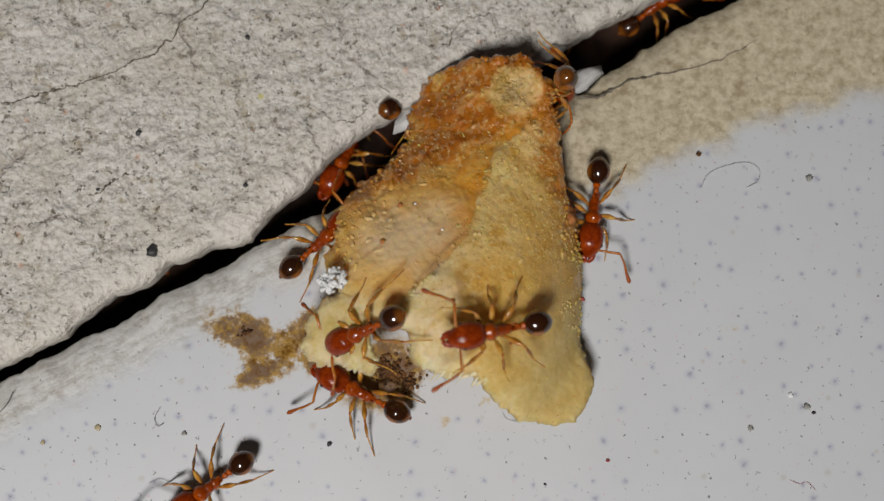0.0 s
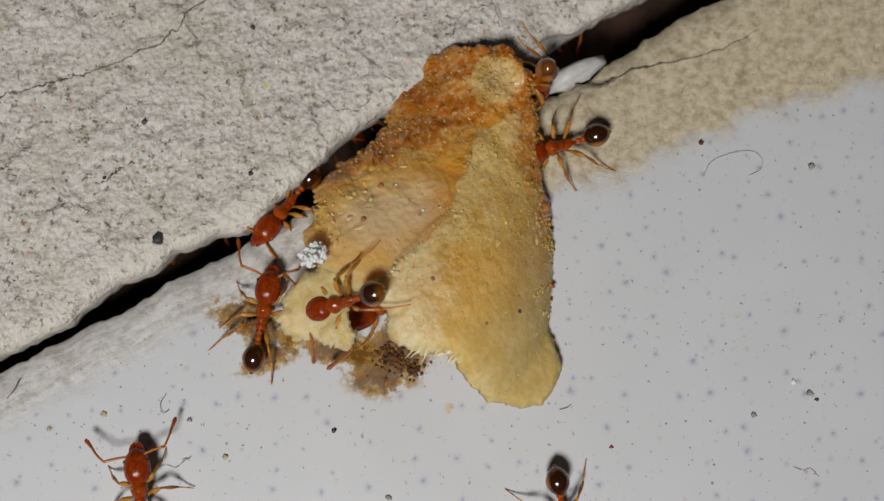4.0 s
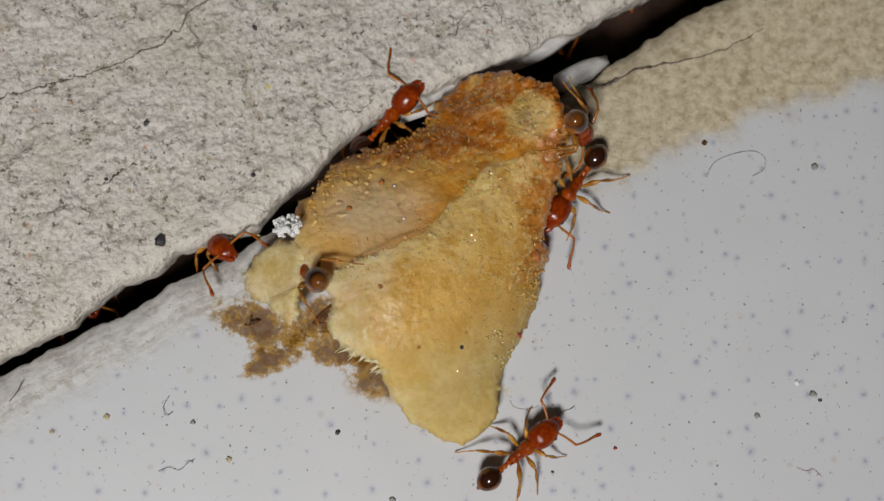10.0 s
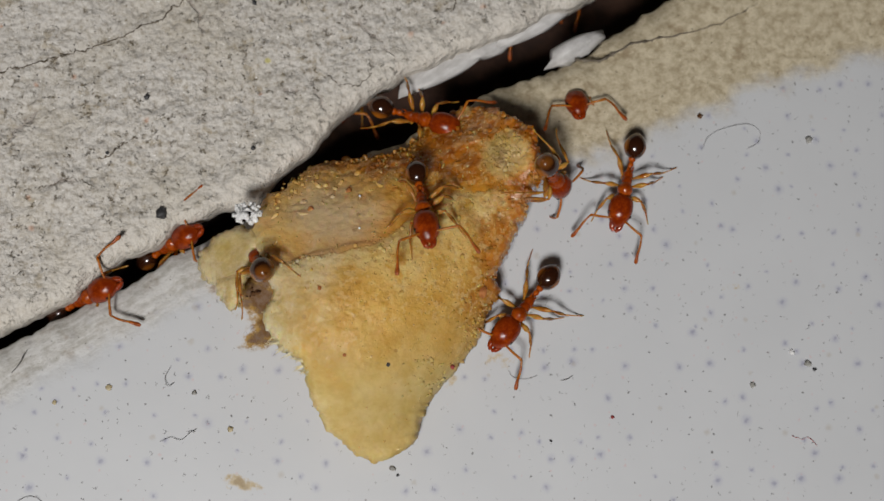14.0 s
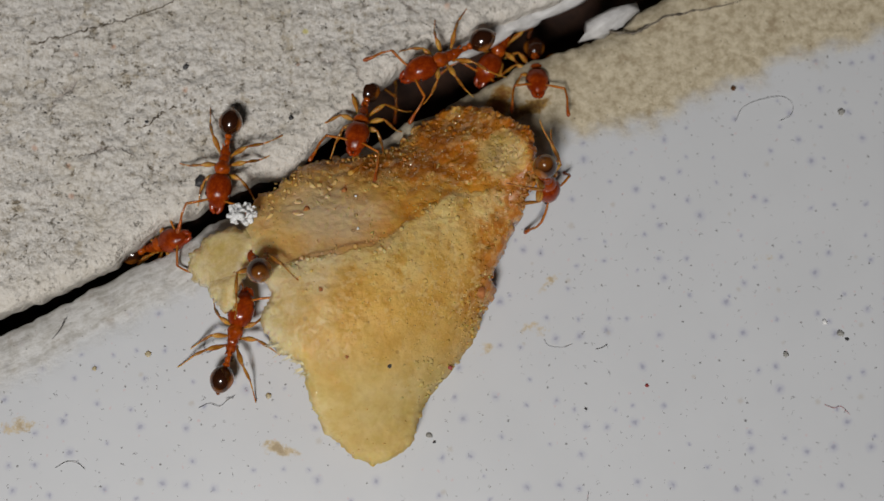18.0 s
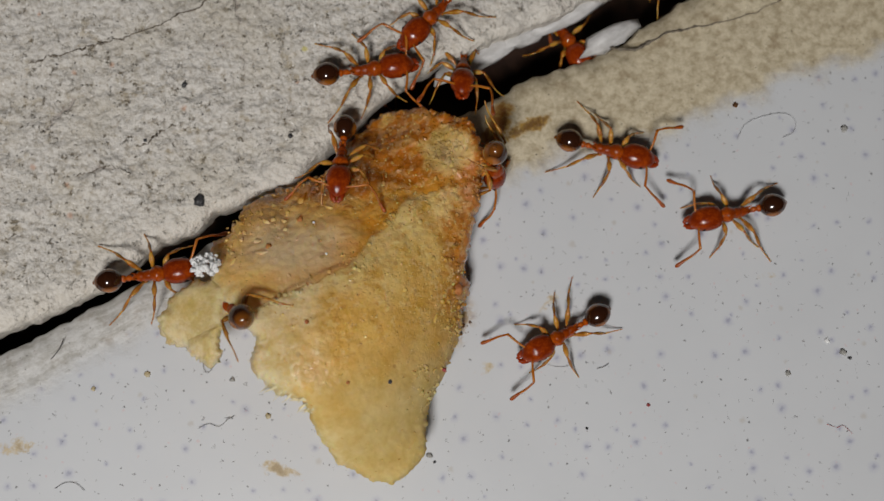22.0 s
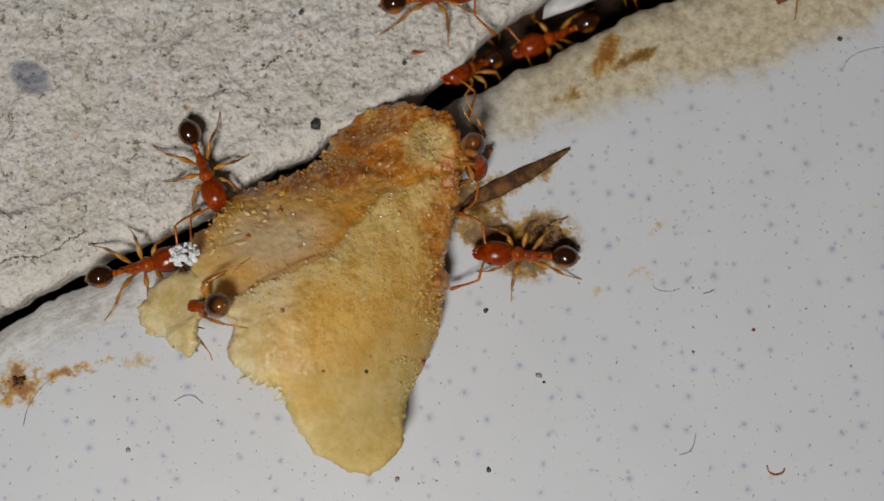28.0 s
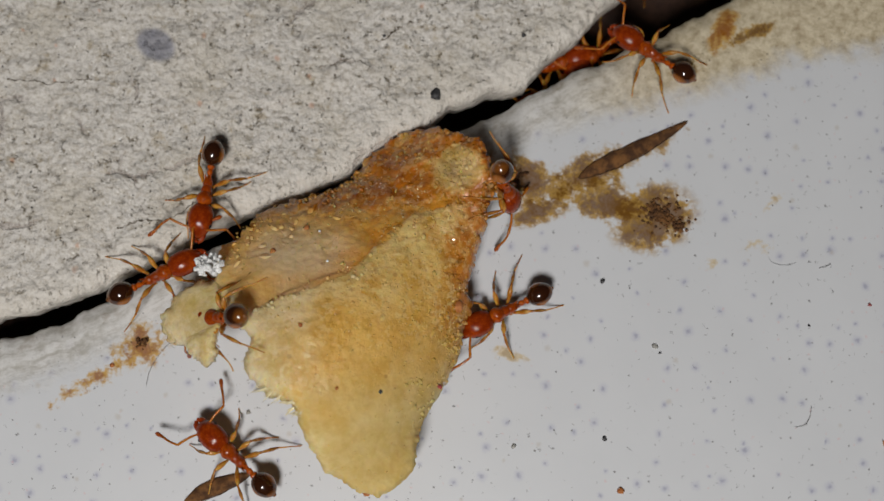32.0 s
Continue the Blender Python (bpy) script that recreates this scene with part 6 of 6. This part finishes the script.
def sliver(points, width, thick, label):
    """A flat brown sliver, tapering at both ends."""
    bm = bmesh.new()
    line = through_points([(x, y, thick * 0.5) for x, y in points], 8)
    m = len(line) - 1
    loops = []
    for i, p in enumerate(line):
        d = (line[min(i + 1, m)] - line[max(i - 1, 0)]).normalized()
        side = Vector((-d.y, d.x, 0))
        w = width * (0.03 + 0.97 * math.sin(math.pi * (0.015 + 0.97 * i / m)) ** 0.8) * (1 + 0.18 * nz(i * 0.35, width * 9))
        h = thick * (1 + 0.15 * nz(i * 0.3, 4.0))
        loops.append([bm.verts.new((p + side * w * a + Vector((0, 0, h * b))) * MM) for a, b in ((-1, -0.5), (-0.7, 0.4), (0, 0.6 + 0.2 * nz(i * 1.3, 1)), (0.75, 0.35), (1, -0.5))])
    for a, b in zip(loops, loops[1:]):
        for k in range(5):
            bm.faces.new((a[k], a[(k + 1) % 5], b[(k + 1) % 5], b[k]))
    bm.faces.new(loops[0][::-1])
    bm.faces.new(loops[-1])
    return tagged(part("brown_sliver", bm, BARK), label, "bark", "bark slivers")


sliver([(-4.0, -2.5), (-3.5, -2.2), (-2.6, -1.75), (-1.6, -1.2), (-0.7, -0.65)], 0.27, 0.10, "dark brown sliver standing in for a rusty tan smear on the tile")
# this sliver stands in for a rusty tan smear
sliver([(-15.4, -12.5), (-14.6, -12.1), (-13.5, -11.65)], 0.26, 0.12, "brown sliver standing in for a rusty tan smear on the tile")

# white tile chip in the joint, then pale pieces added for stone's lit lip
for x, y, z, turn, tilt, length, width, seed in ((3.95, 5.15, -0.45, 28, 0, 1.6, 0.6, 51), (1.3, 5.35, -0.80, 31, -15, 1.5, 0.7, 57),
                                                 (-0.1, 4.62, -0.75, 31, -15, 2.3, 0.85, 61), (2.6, 6.05, -0.75, 27, -12, 2.4, 0.8, 66)):
    chip = grit("joint_piece", 0, 0, 0.6, PALE_PIECE, "pale grey chip of tile wedged in the joint", "chip", 0, seed, 0.4, "tile chips")
    chip.matrix_basis = pose(x * MM, y * MM, z * MM, tilt, 0, turn) @ Matrix.Diagonal((length, width, 1, 1))


# hairline cracks of the stone, sunk into its face
def hairline(points, radius):
    bm = bmesh.new()
    line = [Vector((p.x + 0.12 * nz(p.x * 2, p.y * 2, 3) + 0.07 * nz(p.x * 9, p.y * 9, 3), p.y + 0.12 * nz(p.x * 2, p.y * 2, 6) + 0.09 * nz(p.x * 9, p.y * 9, 6), 0)) for p in through_points([(x, y, 0) for x, y in points], 22)]
    for p in line:
        p.z = 0.30 + 0.10 * nz(p.x * 0.5, p.y * 0.5) + 0.08 * nz(p.x * 1.7, p.y * 1.7, 4) + 0.06 * nz(p.x * 3.6, p.y * 3.6, 7) + 0.008
    tube(bm, line, [radius * (0.25 + abs(nz(i * 0.45, radius * 50)) * 1.5) for i in range(len(line))], 5)
    part("hairline_crack", bm, FISSURE, stone, "dark hairline crack in the stone")


bm = bmesh.new()
crease = [(3.9, 4.75), (4.8, 4.72), (5.6, 5.2), (6.45, 5.4), (7.5, 5.62), (8.6, 6.0), (9.7, 6.6)]
line = [p + Vector((0.08 * nz(p.x * 3, p.y * 3, 2), 0.10 * nz(p.x * 3, p.y * 3, 8), 0)) for p in through_points([(x, y, 0.0) for x, y in crease], 8)]
tube(bm, line, [0.09 * (0.35 + abs(nz(i * 0.5, 3.0)) * 1.4) * (1 - 0.8 * i / len(line)) for i in range(len(line))], 6)
part("hairline_crack", bm, FISSURE, tile, "dark crack in the cement rim")
hairline([(-13.6, 4.0), (-12.2, 4.45), (-10.95, 4.8), (-9.15, 5.6), (-8.2, 6.2), (-7.65, 6.9), (-6.75, 7.8)], 0.035)
hairline([(-10.4, 1.6), (-9.9, 1.75), (-9.5, 2.1), (-9.2, 2.2)], 0.03)
hairline([(-3.6, 4.1), (-3.1, 3.75), (-2.6, 3.8), (-2.3, 4.2)], 0.022)
hairline([(0.2, 6.2), (0.6, 6.9), (1.4, 7.1), (1.7, 6.4)], 0.022)
hairline([(-21.5, 0.0), (-20.0, -0.1), (-18.9, 0.1)], 0.025)
hairline([(-17.9, -4.6), (-17.2, -4.3), (-16.3, -4.2), (-15.6, -3.7), (-15.2, -3.5)], 0.028)
hairline([(-12.0, 0.6), (-11.2, 0.9), (-10.4, 0.75)], 0.018)


# ---- what moves ----
def crumb_pose(row):
    t, x, y, z, a, b, c = row
    return pose(x * MM, y * MM, z * MM, a, b, c)


def crumb_at(t):
    for p, q in zip(CRUMB_ROWS, CRUMB_ROWS[1:]):
        if p[0] <= t <= q[0]:
            k = (t - p[0]) / (q[0] - p[0])
            return crumb_pose([u * (1 - k) + v * k for u, v in zip(p, q)])
    return crumb_pose(CRUMB_ROWS[-1])


def stride(ant, rows, seed):
    """Legs that step as far as the body goes, and feelers that quiver."""
    legs = [o for o in ant.children if o.name.split(".")[0].endswith("_leg")]
    feelers = [o for o in ant.children if o.name.split(".")[0] == "antenna"]
    times, phase = [0.0], [0.0]
    for p, q in zip(rows, rows[1:]):
        way = math.hypot(q[1] - p[1], q[2] - p[2]) + abs(q[4] - p[4]) * 0.012
        dt = q[0] - p[0]
        n = max(1, int(round(dt / 0.12))) if way > 0.25 and dt < 2.6 else 1
        turn = min(way / 1.5, dt / 0.42)
        for k in range(1, n + 1):
            times.append(p[0] + dt * k / n)
            phase.append(phase[-1] + turn / n)
    for i, leg in enumerate(legs):
        side = 1 if leg.location.y > 0 else -1
        odd = (i // 2 + (0 if side > 0 else 1)) % 2
        base = 9 * math.sin(seed * 3.1 + i * 1.7)
        keys = []
        for t, f in zip(times, phase):
            a = 2 * math.pi * (f + 0.5 * odd) + seed
            keys.append((t, pose(*leg.location, side * 5 * max(0.0, math.cos(a)), 0, side * (base + 17 * math.sin(a)))))
        if keys[-1][0] < 32.0:
            keys.append((32.0, keys[-1][1]))
        walk(leg, keys)
    for i, feeler in enumerate(feelers):
        side = 1 if feeler.location.y > 0 else -1
        keys = []
        for k in range(0, 33, 1):
            a = 16 * math.sin(k * 1.9 + seed * 2 + i * 1.3) + 10 * math.sin(k * 0.7 + seed)
            keys.append((float(k), pose(*feeler.location, 0, 6 * math.sin(k * 1.3 + seed + i), side * (8 + a))))
        walk(feeler, keys)


def motions():
    walk(crumb, [(r[0], crumb_pose(r)) for r in CRUMB_ROWS])
    for n, rows in enumerate(ANT_ROWS):
        if rows[0][0] > 0:
            rows = [(0.0, *rows[0][1:])] + rows
        keys = [(t, pose(x * MM, y * MM, z * MM, 0, -p, h)) for t, x, y, z, h, p in rows]
        if rows[-1][0] < 32.0:
            keys.append((32.0, keys[-1][1]))
        walk(ants[n], keys)
        stride(ants[n], rows, n * 0.83)
    times = [0.5 * k for k in range(65)]
    # the wedged ant tips over and swings as the crumb turns: time, pitch, heading on the crumb
    tips = ((0, 50, 165), (8, 53, 160), (10, 68, 128), (26, 68, 125), (28, 62, 160), (32, 62, 168))
    belly = pose(1.14 * MM, 0, -0.71 * MM)
    seats = {notch_ant: [], rim_ant: []}
    for t in times:
        p, h = (float(np.interp(t, [r[0] for r in tips], [r[k] for r in tips])) for k in (1, 2))
        sway = pose(0, 0, 0, 0, 2.5 * math.sin(t * 2.1), 4 * math.sin(t * 1.3 + 1))
        seats[notch_ant].append((t, crumb_at(t) @ pose(-6.17 * MM, -3.12 * MM, 3.6 * MM, 0, p, h) @ sway @ belly))
        seats[rim_ant].append((t, crumb_at(t) @ pose(1.54 * MM, -0.15 * MM, 3.2 * MM, 0, 80, 330) @ sway @ belly))
    for ant, seed in ((notch_ant, 3.3), (rim_ant, 7.1)):
        walk(ant, seats[ant])
        stride(ant, [(t, 0.09 * math.sin(t * 5), 0.0, 0.0, 0.0, 0.0) for t in times[::2]], seed)


motions()
